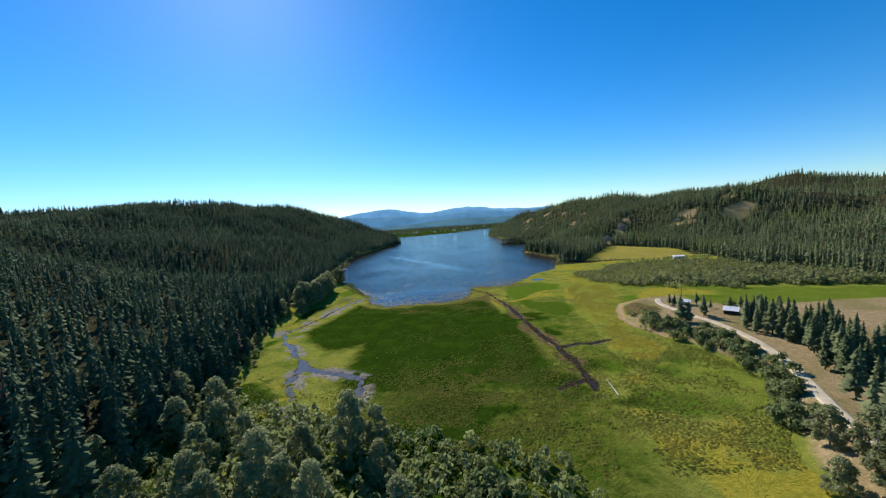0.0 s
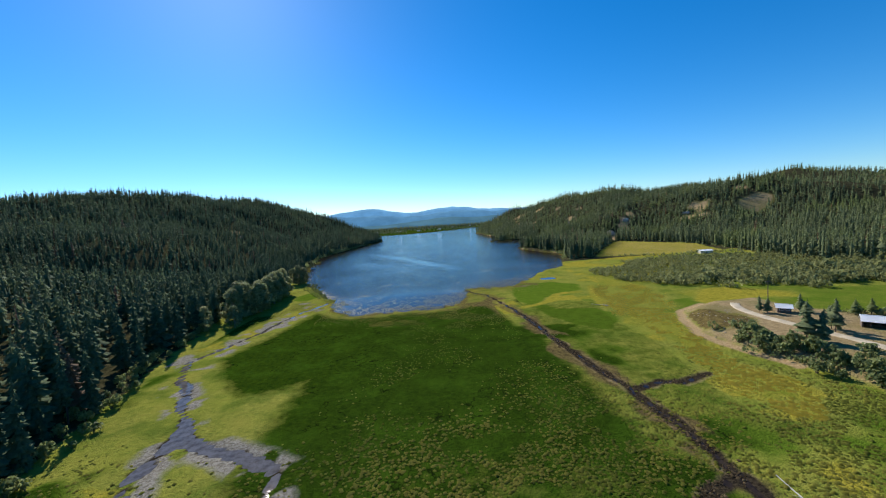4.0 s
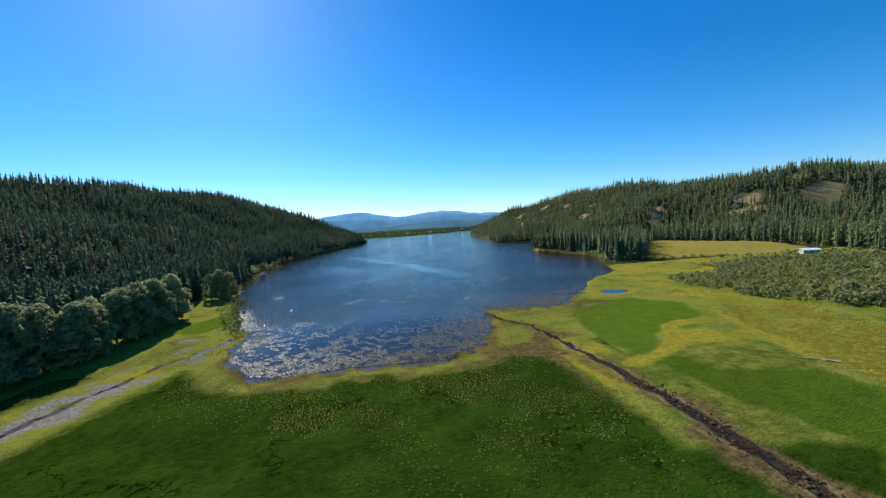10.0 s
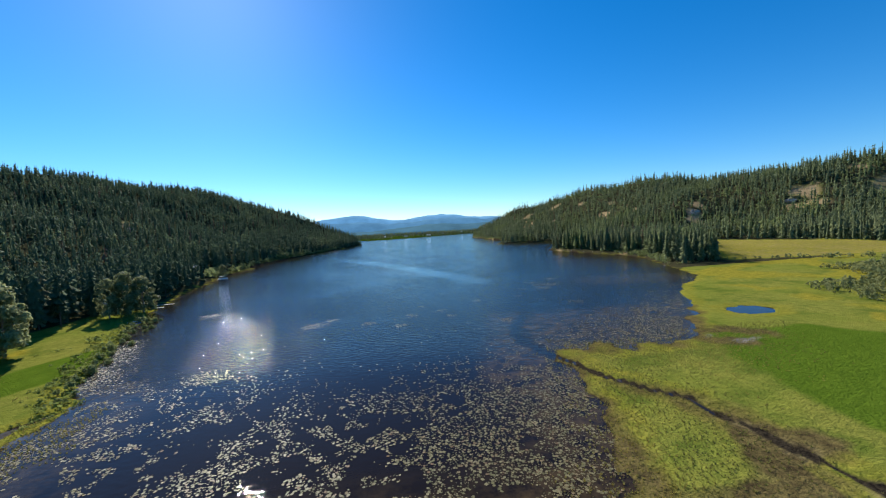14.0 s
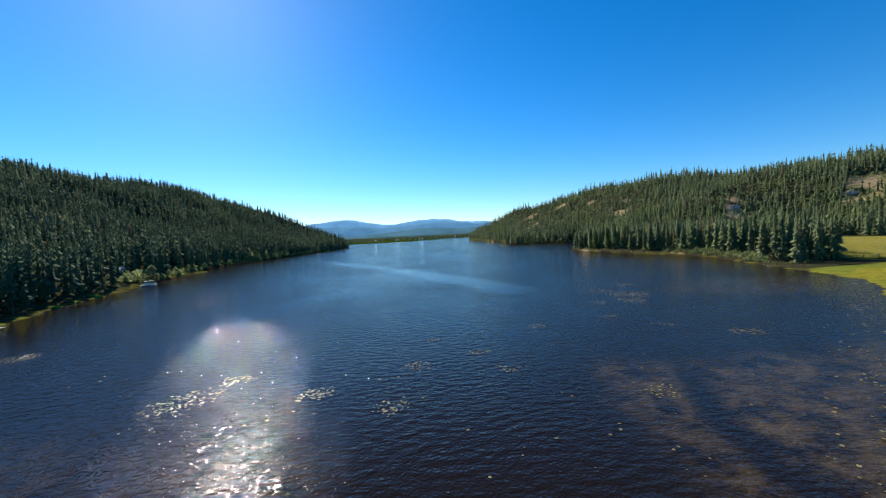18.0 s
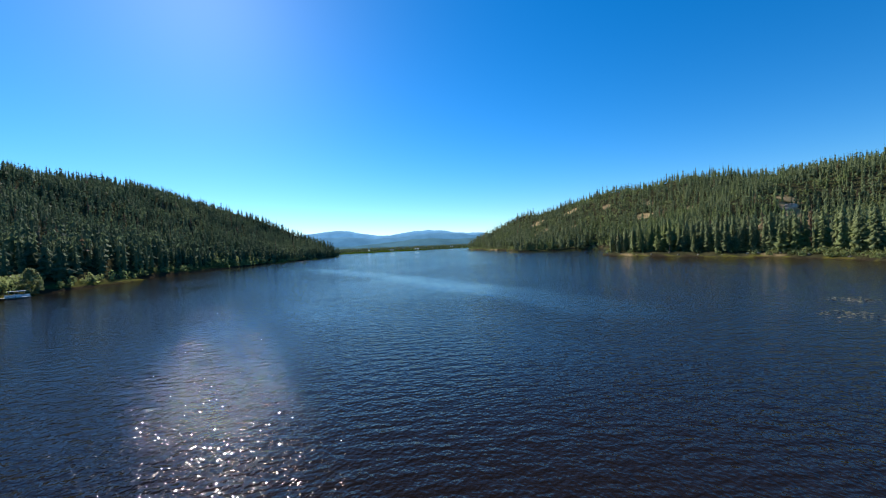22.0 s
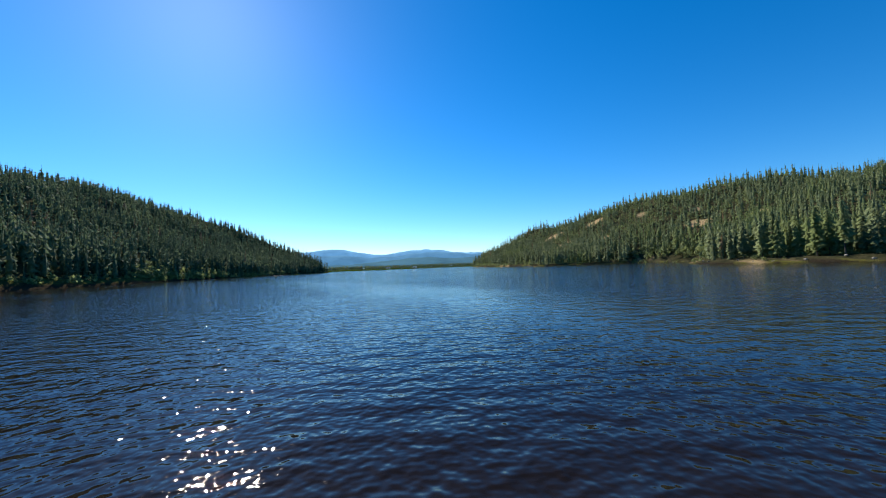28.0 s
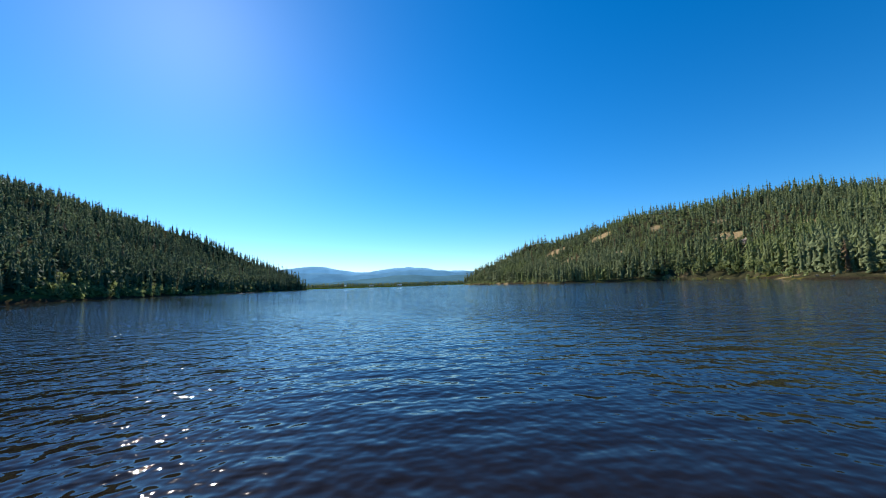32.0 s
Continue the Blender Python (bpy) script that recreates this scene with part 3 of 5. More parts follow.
def water():
    xs = grid_axis((-480, -200, 40), (-200, -70, 5), (-70, 110, 1.5), (110, 240, 5), (240, 521, 40))
    ys = grid_axis((60, 240, 20), (240, 360, 1.5), (360, 900, 5), (900, 2090, 40))
    X, Y = np.meshgrid(xs, ys)
    x, y = X.ravel(), Y.ravel()
    lake = signed(LAKE, x, y)
    south = smooth(415, 330, y + 0.35 * np.abs(x - 10))
    weed = np.where(lake < 0, smooth(-16, -3, lake) * south, 0.5)
    weed = np.maximum(weed, smooth(3, -5, signed([(15, 352), (10, 329), (5, 315), (3, 300), (20, 285), (60, 318), (78, 351), (46, 350)], x, y) + 7 * (fbm(x, y, 9, 24, 3) - 0.5)))
    weed = weed * np.where(lake < 0, smooth(1.0, 2.4, line_dist(DITCH, x, y)[0] + 1.2 * (fbm(x, y, 5, 25, 2) - 0.5)), 1)
    weed = np.maximum(weed, 0.8 * smooth(1.3, 0.7, np.hypot((x - 90) / 28, (y - 400) / 14)) * (lake < -4))
    weed = np.maximum(weed, 0.45 * smooth(1.3, 0.6, np.hypot((x + 45) / 16, (y - 330) / 16)))
    slick, _ = line_dist([(-120, 690, 15), (-78, 623, 12), (-40, 557, 10), (-12, 501, 8), (9, 454, 6), (22, 420, 3)], x, y)
    calm = 0.5 * smooth(11, 4, slick + 8 * (fbm(x, y, 14, 19, 3) - 0.5))
    lee = x - np.interp(y, [400, 450, 480, 520, 560, 640, 762, 900], [-70, -55, -40, -70, -88, -115, -164, -190])
    calm = np.maximum(calm, 0.35 * smooth(3, -3, lee + 6 * (fbm(x, y, 12, 23, 3) - 0.5)) * smooth(440, 490, y) * smooth(900, 780, y))
    calm = np.where(lake > 1.5, 0.98, calm)
    calm = np.clip(np.maximum(calm, 0.86 * smooth(326, 300, y)), 0, 0.98)
    idx = np.arange(len(x)).reshape(len(ys), len(xs))
    q = np.stack([idx[:-1, :-1], idx[:-1, 1:], idx[1:, 1:], idx[1:, :-1]], -1).reshape(-1, 4)
    me = mesh_from("water", np.stack([x, y, 0 * x], -1), q, [WATER], dict(weed=weed, calm=calm, silt=np.where((lake > 1.5) & (x < 5), 0.85, 0.0)), True)
    tagged(new("water", me), "dark blue lake water with small wind ripples and brown weed", "lake", kind="structure")


ground()
water()


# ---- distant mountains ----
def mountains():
    """Blue ranges at the end of the valley, past the last fields; their haze is painted in by colour and emission."""
    for k, (dist, base, amp, seed, col, haze_glow, bumps) in enumerate((
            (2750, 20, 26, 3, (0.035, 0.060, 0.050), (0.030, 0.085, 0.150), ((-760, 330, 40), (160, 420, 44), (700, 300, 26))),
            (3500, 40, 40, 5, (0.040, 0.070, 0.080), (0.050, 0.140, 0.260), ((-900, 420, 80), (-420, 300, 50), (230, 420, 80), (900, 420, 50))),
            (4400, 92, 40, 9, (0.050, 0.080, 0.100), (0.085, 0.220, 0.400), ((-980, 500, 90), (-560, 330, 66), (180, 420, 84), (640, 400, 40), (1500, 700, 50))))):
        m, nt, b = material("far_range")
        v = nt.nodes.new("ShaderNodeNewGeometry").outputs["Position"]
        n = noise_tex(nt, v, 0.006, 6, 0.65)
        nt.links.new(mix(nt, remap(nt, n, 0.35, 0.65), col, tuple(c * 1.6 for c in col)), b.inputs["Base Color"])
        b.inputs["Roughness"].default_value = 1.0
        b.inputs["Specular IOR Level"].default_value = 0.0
        # Emission stands for the air light, brighter and bluer with each farther range.
        nt.links.new(mix(nt, remap(nt, n, 0.4, 0.6), haze_glow, tuple(c * 1.2 for c in haze_glow)), b.inputs["Emission Color"])
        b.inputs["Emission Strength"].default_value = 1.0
        xs = np.arange(-2400, 2401, 20.0)
        d = np.linspace(-1, 1, 9)
        X, D = np.meshgrid(xs, d)
        crest = base + sum(h * np.exp(-((X - c) / w) ** 2) for c, w, h in bumps) + amp * (fbm(X, 0 * X + seed * 50, 300, seed, 5) - 0.5)
        Z = crest * (1 - np.abs(D) ** 1.4) + 14 * (fbm(X, D * 300, 120, seed + 2) - 0.5) * (1 - np.abs(D)) - 2
        Y = dist + D * 260
        idx = np.arange(X.size).reshape(X.shape)
        q = np.stack([idx[:-1, :-1], idx[:-1, 1:], idx[1:, 1:], idx[1:, :-1]], -1).reshape(-1, 4)
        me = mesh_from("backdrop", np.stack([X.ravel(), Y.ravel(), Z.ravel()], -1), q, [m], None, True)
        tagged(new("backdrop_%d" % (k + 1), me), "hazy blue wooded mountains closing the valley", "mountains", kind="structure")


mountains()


# ---- trees ----
def conifer(levels, branches, seed, height=1.0, radius=0.15, low=0.08, wide=0.36):
    """Crown of a conifer, one high: a slim dark core and ragged whorls of drooping boughs, each a folded kite."""
    r = np.random.default_rng(seed)
    v, f = [], []
    for k in range(5):
        a = 2 * math.pi * k / 5
        v.append((math.cos(a) * radius * 0.42, math.sin(a) * radius * 0.42, low + 0.03))
    v.append((0, 0, 0.93))
    f += [(k, (k + 1) % 5, 5) for k in range(5)]
    lop = r.uniform(0, 2 * math.pi)
    for i in range(levels):
        u = i / (levels - 1)
        z0 = low + (0.97 - low) * u ** 0.95
        rad = radius * (1 - u) ** 0.68 * (0.62 + 0.38 * min(1, u * 4 + 0.2)) * r.uniform(0.82, 1.18) + 0.010
        for k in range(branches):
            a = 2 * math.pi * (k + 0.5 * (i % 2) + r.uniform(-0.3, 0.3)) / branches
            z = z0 + r.uniform(-0.6, 0.6) * 0.9 / levels * (0.1 < u < 0.95)
            q = rad * r.choice((0.5, 0.75, 0.95, 1.1, 1.3)) * r.uniform(0.9, 1.1) * (1 + 0.18 * math.cos(a - lop))
            w = q * wide * r.uniform(0.7, 1.2) * (7 / branches) ** 0.7
            drop = q * r.uniform(0.30, 0.85)
            c, s = math.cos(a), math.sin(a)
            top = z + 0.35 / levels + 0.008
            o = len(v)
            v += [(0, 0, top), (c * q * 0.55 - s * w, s * q * 0.55 + c * w, z - drop * 0.8), (c * q, s * q, z - drop * 0.6), (c * q * 0.55 + s * w, s * q * 0.55 - c * w, z - drop * 0.8)]
            f += [(o, o + 1, o + 2), (o, o + 2, o + 3)]
    o = len(v)
    v += [(0.008, 0, 0.91), (-0.004, 0.007, 0.91), (-0.004, -0.007, 0.91), (0, 0, 1.0)]
    f += [(o, o + 1, o + 3), (o + 1, o + 2, o + 3), (o + 2, o, o + 3)]
    return np.array(v) * (1, 1, height), np.array(f)


def scatter_mesh(name, templates, place, size, mat, extra=None):
    """Many copies of a few templates in one mesh. place: (n, 3); size: (n, 2) width and height."""
    n = len(place)
    kind, turn = rng.integers(0, len(templates), n), rng.uniform(0, 2 * np.pi, n)
    tint = rng.random(n) if extra is None else extra
    V, F, T, off = [], [], [], 0
    for k, (tv, tf) in enumerate(templates):
        ids = np.nonzero(kind == k)[0]
        if not len(ids):
            continue
        c, s = np.cos(turn[ids])[:, None], np.sin(turn[ids])[:, None]
        w, h = size[ids, 0:1], size[ids, 1:2]
        lean = rng.normal(0, 0.02, (len(ids), 2))
        vx, vy, vz = tv[None, :, 0] * w, tv[None, :, 1] * w, tv[None, :, 2] * h
        P = np.stack([vx * c - vy * s + place[ids, 0:1] + lean[:, :1] * vz, vx * s + vy * c + place[ids, 1:2] + lean[:, 1:] * vz, vz + place[ids, 2:3]], -1)
        V.append(P.reshape(-1, 3))
        F.append((tf[None] + (off + np.arange(len(ids)) * len(tv))[:, None, None]).reshape(-1, 3))
        T.append(np.repeat(tint[ids], len(tv)))
        off += len(ids) * len(tv)
    return mesh_from(name, np.concatenate(V), np.concatenate(F), [mat], dict(tint=np.concatenate(T)))


def jitter_grid(x0, x1, y0, y1, step):
    gx, gy = np.meshgrid(np.arange(x0, x1, step), np.arange(y0, y1, step))
    gx = gx + (np.arange(gx.shape[0]) % 2)[:, None] * step / 2
    p = np.stack([gx.ravel(), gy.ravel()], -1)
    return p + rng.uniform(-0.42, 0.42, p.shape) * step


def flight_gap(x, y):
    """Distance from the valley's middle line."""
    return line_dist([(0, 0), (-4, 180), (-12, 340), (-20, 500)], x, y)


HOUSES = [(-166.6, 519.6), (-143.1, 504.5), (254.4, 402.7), (141.5, 182.5), (133.2, 205.2)]


def conifer_sites():
    pts = []
    for box, step in (((-560, -70, -60, 1180), 4.9), ((-1050, -560, 150, 1200), 8.0), ((100, 500, -60, 1290), 4.5), ((500, 1050, -20, 1150), 8.0)):
        pts.append(jitter_grid(box[0], box[1], box[2], box[3], step))
    p = np.concatenate(pts)
    x, y = p.T
    s = survey(x, y)
    ok = s["hd"] > 2
    field = signed([(163, 434), (282, 408), (298, 477), (255, 572)], x, y)
    head = (x > 0) & (y > 432) & (y < 1260) & (s["hd"] <= 2) & (field > 1) & (s["lake"] > 5) & (x < 262)
    ok |= head | ((x < 0) & (y > 420) & (y < 1160))
    ok &= s["lake"] > 3
    ok &= open_ground(x, y) < 0.5
    thin = fbm(x, y, 60, 91)
    dens = np.where((x > 0) & (y > 560) & (s["hd"] > 25), 1.03 - 0.62 * smooth(0.44, 0.62, thin), 1.0)
    dens = np.where((x < 0), 1.02 - 0.35 * smooth(0.55, 0.7, fbm(x, y, 45, 92)), dens) * (1 - 0.45 * smooth(0.5, 0.68, fbm(x, y, 17, 94, 3)))
    dens = np.where((x < 0) & (y < 330), dens * (0.62 + 0.38 * smooth(150, 330, -x)), dens)
    ok &= rng.random(len(x)) < dens
    for hx, hy in HOUSES:
        ok &= np.hypot(x - hx, y - hy) > 9
    ok &= ~((x < -100) & (x > -200) & ((np.hypot(x + 150, y - 500) < 14) | (np.hypot(x + 150, y - 526) < 14)))
    x, y, z, hd = x[ok], y[ok], s["z"][ok], s["hd"][ok]
    keep = in_sight(x, y, z) | (rng.random(len(x)) < 0.06)
    return x[keep], y[keep], z[keep], hd[keep]


def in_sight(x, y, z):
    """Tree tops that the valley's middle can see over the slopes."""
    seen = np.zeros(len(x), bool)
    for ex, ey, ez in ((0, 0, 60), (-3, 90, 45), (-8, 240, 27), (-12, 330, 15), (-13, 420, 7), (-20, 500, 5)):
        clear = np.ones(len(x), bool)
        for u in np.linspace(0.25, 0.97, 22):
            hz, _ = hills(ex + (x - ex) * u, ey + (y - ey) * u)
            clear &= hz + 8 < ez + (z + 22 - ez) * u
        seen |= clear
    return seen


def make_tree(name, trunk_mesh, crown_mesh, label, category, group):
    t = empty(name)
    part("trunk", trunk_mesh, None, t)
    part("crown", crown_mesh, None, t)
    return tagged(t, label, category, group)


def forest():
    x, y, z, hd = conifer_sites()
    d = flight_gap(x, y)
    n = len(x)
    h = rng.normal(11.9, 1.8, n) + 5.5 * smooth(60, 8, hd) + 3.0 * (fbm(x, y, 40, 95) - 0.5) + 4.0 * smooth(330, 180, -x) * (x < 0) * smooth(420, 300, y)
    h = h.clip(7, 21.5) * np.where(rng.random(n) < 0.14, rng.uniform(0.4, 0.7, n), 1)
    w = h * rng.uniform(0.70, 1.05, n) * np.where(x > 0, 0.88, 1.0)
    # nearest trees stand as things of their own
    left = np.nonzero(x < 0)[0]
    right = np.nonzero((x > 0) & (y > 430) & (y < 640))[0]
    own = np.concatenate([left[np.argsort(d[left])[:190]], right[np.argsort(d[right])[:90]]])
    hi = [conifer(26 - 2 * (k % 4), 9 - k % 3, 100 + k, wide=0.28, radius=(0.12, 0.155, 0.175, 0.135, 0.165, 0.145, 0.19)[k], low=(0.05, 0.10, 0.20, 0.07, 0.13, 0.30, 0.09)[k]) for k in range(7)]
    trunks = [mesh_from("trunk", *tubes(([(0, 0, -0.02), (0.004, 0, 0.4), (0, 0.003, 0.97)], [0.014, 0.009, 0.002], 6)), [BARK])]
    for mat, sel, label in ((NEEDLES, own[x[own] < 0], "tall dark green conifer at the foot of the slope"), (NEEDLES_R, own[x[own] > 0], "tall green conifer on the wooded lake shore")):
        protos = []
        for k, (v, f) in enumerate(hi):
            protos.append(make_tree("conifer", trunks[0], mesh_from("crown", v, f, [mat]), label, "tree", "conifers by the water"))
        for j, i in enumerate(sel):
            m = Matrix.Translation((x[i], y[i], z[i] - 0.2)) @ Matrix.Rotation(rng.uniform(0, 6.28), 4, "Z")
            o = protos[j] if j < len(protos) else copy_thing(protos[j % len(protos)], m)
            o.matrix_basis = m @ Matrix.Diagonal((w[i], w[i], h[i], 1))
    rest = np.ones(n, bool)
    rest[own] = False
    lod = [[conifer(11, 6, 200 + k, radius=0.125 + 0.013 * k, low=0.06 + 0.05 * (k % 3), wide=0.34) for k in range(6)], [conifer(7, 4, 300 + k, radius=0.13 + 0.012 * k, wide=0.42) for k in range(6)], [conifer(5, 3, 400 + k, radius=0.17, wide=0.5) for k in range(6)]]
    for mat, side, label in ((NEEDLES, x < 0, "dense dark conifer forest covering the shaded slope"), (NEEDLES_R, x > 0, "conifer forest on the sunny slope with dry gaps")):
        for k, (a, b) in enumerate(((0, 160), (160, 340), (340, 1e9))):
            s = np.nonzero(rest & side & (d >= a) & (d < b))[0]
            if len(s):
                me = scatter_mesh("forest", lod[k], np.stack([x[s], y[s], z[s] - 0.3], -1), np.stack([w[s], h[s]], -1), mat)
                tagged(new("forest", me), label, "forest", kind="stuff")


forest()


def leaf_crown(blobs, leaves, size, seed):
    """Leaf clumps on the shells of overlapping blobs (cx, cy, cz, rx, rz): folded quads as triangle pairs."""
    r = np.random.default_rng(seed)
    V, F = [], []
    for cx, cy, cz, rx, rz in blobs:
        m = int(leaves * (rx * rx + rx * rz) / 2)
        d = r.normal(size=(m, 3))
        d /= np.linalg.norm(d, axis=1)[:, None]
        d[:, 2] = np.where(d[:, 2] < -0.55, -d[:, 2], d[:, 2])
        c = np.array((cx, cy, cz)) + d * (rx, rx, rz) * r.uniform(0.55, 1.18, (m, 1))
        nrm = d + r.normal(0, 0.55, (m, 3))
        nrm /= np.linalg.norm(nrm, axis=1)[:, None]
        a = np.cross(nrm, r.normal(size=(m, 3)))
        a /= np.linalg.norm(a, axis=1)[:, None]
        b = np.cross(nrm, a)
        s = size * r.uniform(0.6, 1.35, (m, 1))
        o = sum(len(q) for q in V)
        quad = np.stack([c - a * s, c - b * s * 0.7 + nrm * s * 0.25, c + a * s, c + b * s * 0.7 + nrm * s * 0.25], 1).reshape(-1, 3)
        V.append(quad)
        i = o + 4 * np.arange(m)[:, None]
        F += [i + (0, 1, 2), i + (0, 2, 3)]
    return np.concatenate(V), np.concatenate(F)


def broadleaf(seed, height=15.0, spread=5.2, leaves=110, size=0.34):
    r = np.random.default_rng(seed)
    blobs, specs = [], []
    top = height * 0.62
    specs.append(([(0, 0, -0.3), (r.uniform(-.3, .3), r.uniform(-.3, .3), top * 0.5), (r.uniform(-.6, .6), r.uniform(-.6, .6), top)], [0.32, 0.24, 0.10], 8))
    for k in range(24):
        a = 2.4 * k + r.uniform(-0.5, 0.5)
        u = k / 23
        q = spread * (0.78 - 0.55 * abs(u - 0.35)) * r.uniform(0.55, 1.1)
        zc = height * (0.13 + 0.74 * u) + r.uniform(-0.6, 0.6)
        c = (math.cos(a) * q, math.sin(a) * q, zc)
        rad = spread * r.uniform(0.17, 0.34) * (1.1 - 0.35 * u)
        blobs.append((*c, rad, rad * r.uniform(0.75, 1.1)))
        if k % 3 == 0:
            specs.append(([(0, 0, height * (0.16 + 0.42 * u)), (c[0] * 0.5, c[1] * 0.5, (height * (0.2 + 0.4 * u) + zc) / 2), c], [0.13, 0.09, 0.03], 5))
    blobs.append((0, 0, height * 0.9, spread * 0.4, spread * 0.45))
    return specs, leaf_crown(blobs, leaves, size, seed + 1)


def shrub(seed, leaves=55, size=0.30):
    r = np.random.default_rng(seed)
    blobs = [(r.uniform(-.8, .8), r.uniform(-.8, .8), r.uniform(0.7, 1.6), r.uniform(0.6, 1.0), r.uniform(0.6, 1.0)) for _ in range(5)]
    specs = [([(0, 0, -0.2), (b[0] * .5, b[1] * .5, b[2] * .5), (b[0], b[1], b[2])], [0.05, 0.035, 0.012], 4) for b in blobs]
    return tubes(*specs), leaf_crown(blobs, leaves, size, seed + 1)


def put(proto, x, y, sx, sz, z=None, turn=None):
    """A copy of a tree on the ground at x, y, scaled in width and height."""
    z = float(ground_z(x, y)[0]) if z is None else z
    m = Matrix.Translation((x, y, z)) @ Matrix.Rotation(rng.uniform(0, 6.28) if turn is None else turn, 4, "Z")
    o = copy_thing(proto, m)
    o.matrix_basis = m @ Matrix.Diagonal((sx, sx, sz, 1))
    return o


def along(pts, step, wobble):
    """Places along a polyline, every step metres, strayed sideways."""
    p = np.array(pts, float)
    seg = np.hypot(*np.diff(p, axis=0).T)
    cum = np.concatenate([[0], np.cumsum(seg)])
    s = np.arange(step / 2, cum[-1], step) + rng.uniform(-0.3, 0.3, int(np.ceil((cum[-1] - step / 2) / step))) * step
    q = np.stack([np.interp(s, cum, p[:, 0]), np.interp(s, cum, p[:, 1])], -1)
    return q + rng.normal(0, wobble, q.shape)


def broadleaf_trees():
    protos = []
    for k in range(5):
        specs, (cv, cf) = broadleaf(500 + 7 * k, 13 + k % 3, 5.2 + 0.5 * (k % 2))
        tree = make_tree("cottonwood", mesh_from("trunk", *tubes(specs[0]), [PALE_BARK]), mesh_from("crown", cv, cf, [LEAVES]), "grey-green cottonwood tree with a full rounded crown", "tree", "cottonwoods by the marsh")
        for sp in specs[1:]:
            part("limb", mesh_from("limb", *tubes(sp), [PALE_BARK]), None, tree)
        protos.append(tree)
    sites = [(q[0], q[1], 1.22) for q in along([(-109.8, 267.6), (-103.9, 290.8), (-104.9, 316), (-107.8, 341.2)], 3.3, 1.5)]
    sites += [(-114.7, 386.5, 1.15), (-111.7, 390.6, 1.0), (-117.6, 382.5, 0.95), (-143, 513, 0.62), (-101.9, 255.5, 0.7), (-113.7, 251.5, 0.8)]
    # grove at the head of the marsh
    sites += [(-88.2, 116.4, 0.95), (-80.4, 121.4, 0.9), (-74.5, 112.4, 1.0), (-82.3, 105.3, 0.9), (-68.6, 103.3, 0.8), (-27.4, 92.2, 1.15), (-21.6, 96.2, 0.9), (-44.1, 78.1, 1.0), (-37.2, 74.1, 0.95), (-29.4, 70, 0.9), (-51, 70, 0.9), (-58.8, 76.1, 0.95),
              (-17.6, 80.1, 0.7), (-64.7, 88.2, 0.9), (-74.5, 76.1, 0.9), (-90.2, 88.2, 0.7), (-94.1, 104.3, 0.7), (-11.8, 68, 0.8), (-56.8, 96.2, 0.75), (-39.2, 90.2, 0.8)]
    sites += [(82.6, 66, 1.0), (88.3, 74.1, 0.9), (80.6, 53.9, 1.1), (94.1, 62, 1.0), (86.4, 82.1, 0.7), (77, 58, 1.0), (85, 62, 0.95), (90, 52, 1.1), (97, 70, 0.9), (76, 70, 0.6)]
    for j, (x, y, s) in enumerate(sites):
        k = j % 5
        put(protos[k], x, y, s * rng.uniform(0.85, 1.1), s * rng.uniform(0.85, 1.1))
    for p in protos:
        for c in list(p.children):
            bpy.data.objects.remove(c)
        bpy.data.objects.remove(p)


broadleaf_trees()


def willow_sites():
    """Shrubs: x, y, size. Nearest first."""
    out = []
    for q in along([(-82.3, 132.5), (-90.2, 154.7), (-101.9, 190), (-109.8, 220.2), (-115.6, 255.5)], 2.6, 1.8):
        out.append((*q, rng.uniform(0.7, 1.5)))
    for q in along([(-68, 310), (-78, 330), (-88, 351), (-98, 370)], 1.6, 1.0):
        out.append((q[0] - 1.5, q[1], rng.uniform(0.3, 0.7)))
    for q in along([(-88.2, 356.3), (-101.9, 378.5), (-98, 370.4)], 3.0, 2.0):
        out.append((*q, rng.uniform(0.4, 0.8)))
    for q in along([(97, 187), (99.8, 176.9), (103.7, 162.8), (108.5, 144.6), (107.5, 128.5), (103.7, 116.4), (94.1, 102.3), (86.4, 90.2)], 1.3, 2.8):
        out.append((q[0] + 2, q[1], rng.uniform(0.8, 1.9)))
    for q in along([(101.8, 182.9), (107.5, 164.8), (113.3, 146.6), (111.4, 132.5)], 1.6, 2.2):
        out.append((q[0] + 1, q[1], rng.uniform(0.5, 1.2)))
    for q in along([(-93.1, 99.3), (-58.8, 84.1), (-29.4, 88.2), (0, 76.1), (19.2, 70), (28.8, 64)], 1.6, 4.5):
        out.append((*q, rng.uniform(0.6, 1.4)))
    for q in along([(-60.8, 116.4), (-39.2, 108.3), (-14.7, 104.3)], 2.4, 4.0):
        out.append((*q, rng.uniform(0.4, 0.8)))
    for q in along([(-127.4, 443), (-139.2, 485.3), (-145, 497.4)], 2.5, 1.6):
        out.append((*q, rng.uniform(0.6, 1.1)))
    for q in along([(127.7, 430.9), (140.2, 453.1), (147.8, 477.3), (148.8, 512.5), (139.2, 547.8), (127.7, 588.1)], 2.2, 1.3):
        out.append((*q, rng.uniform(0.7, 1.3)))
    return out


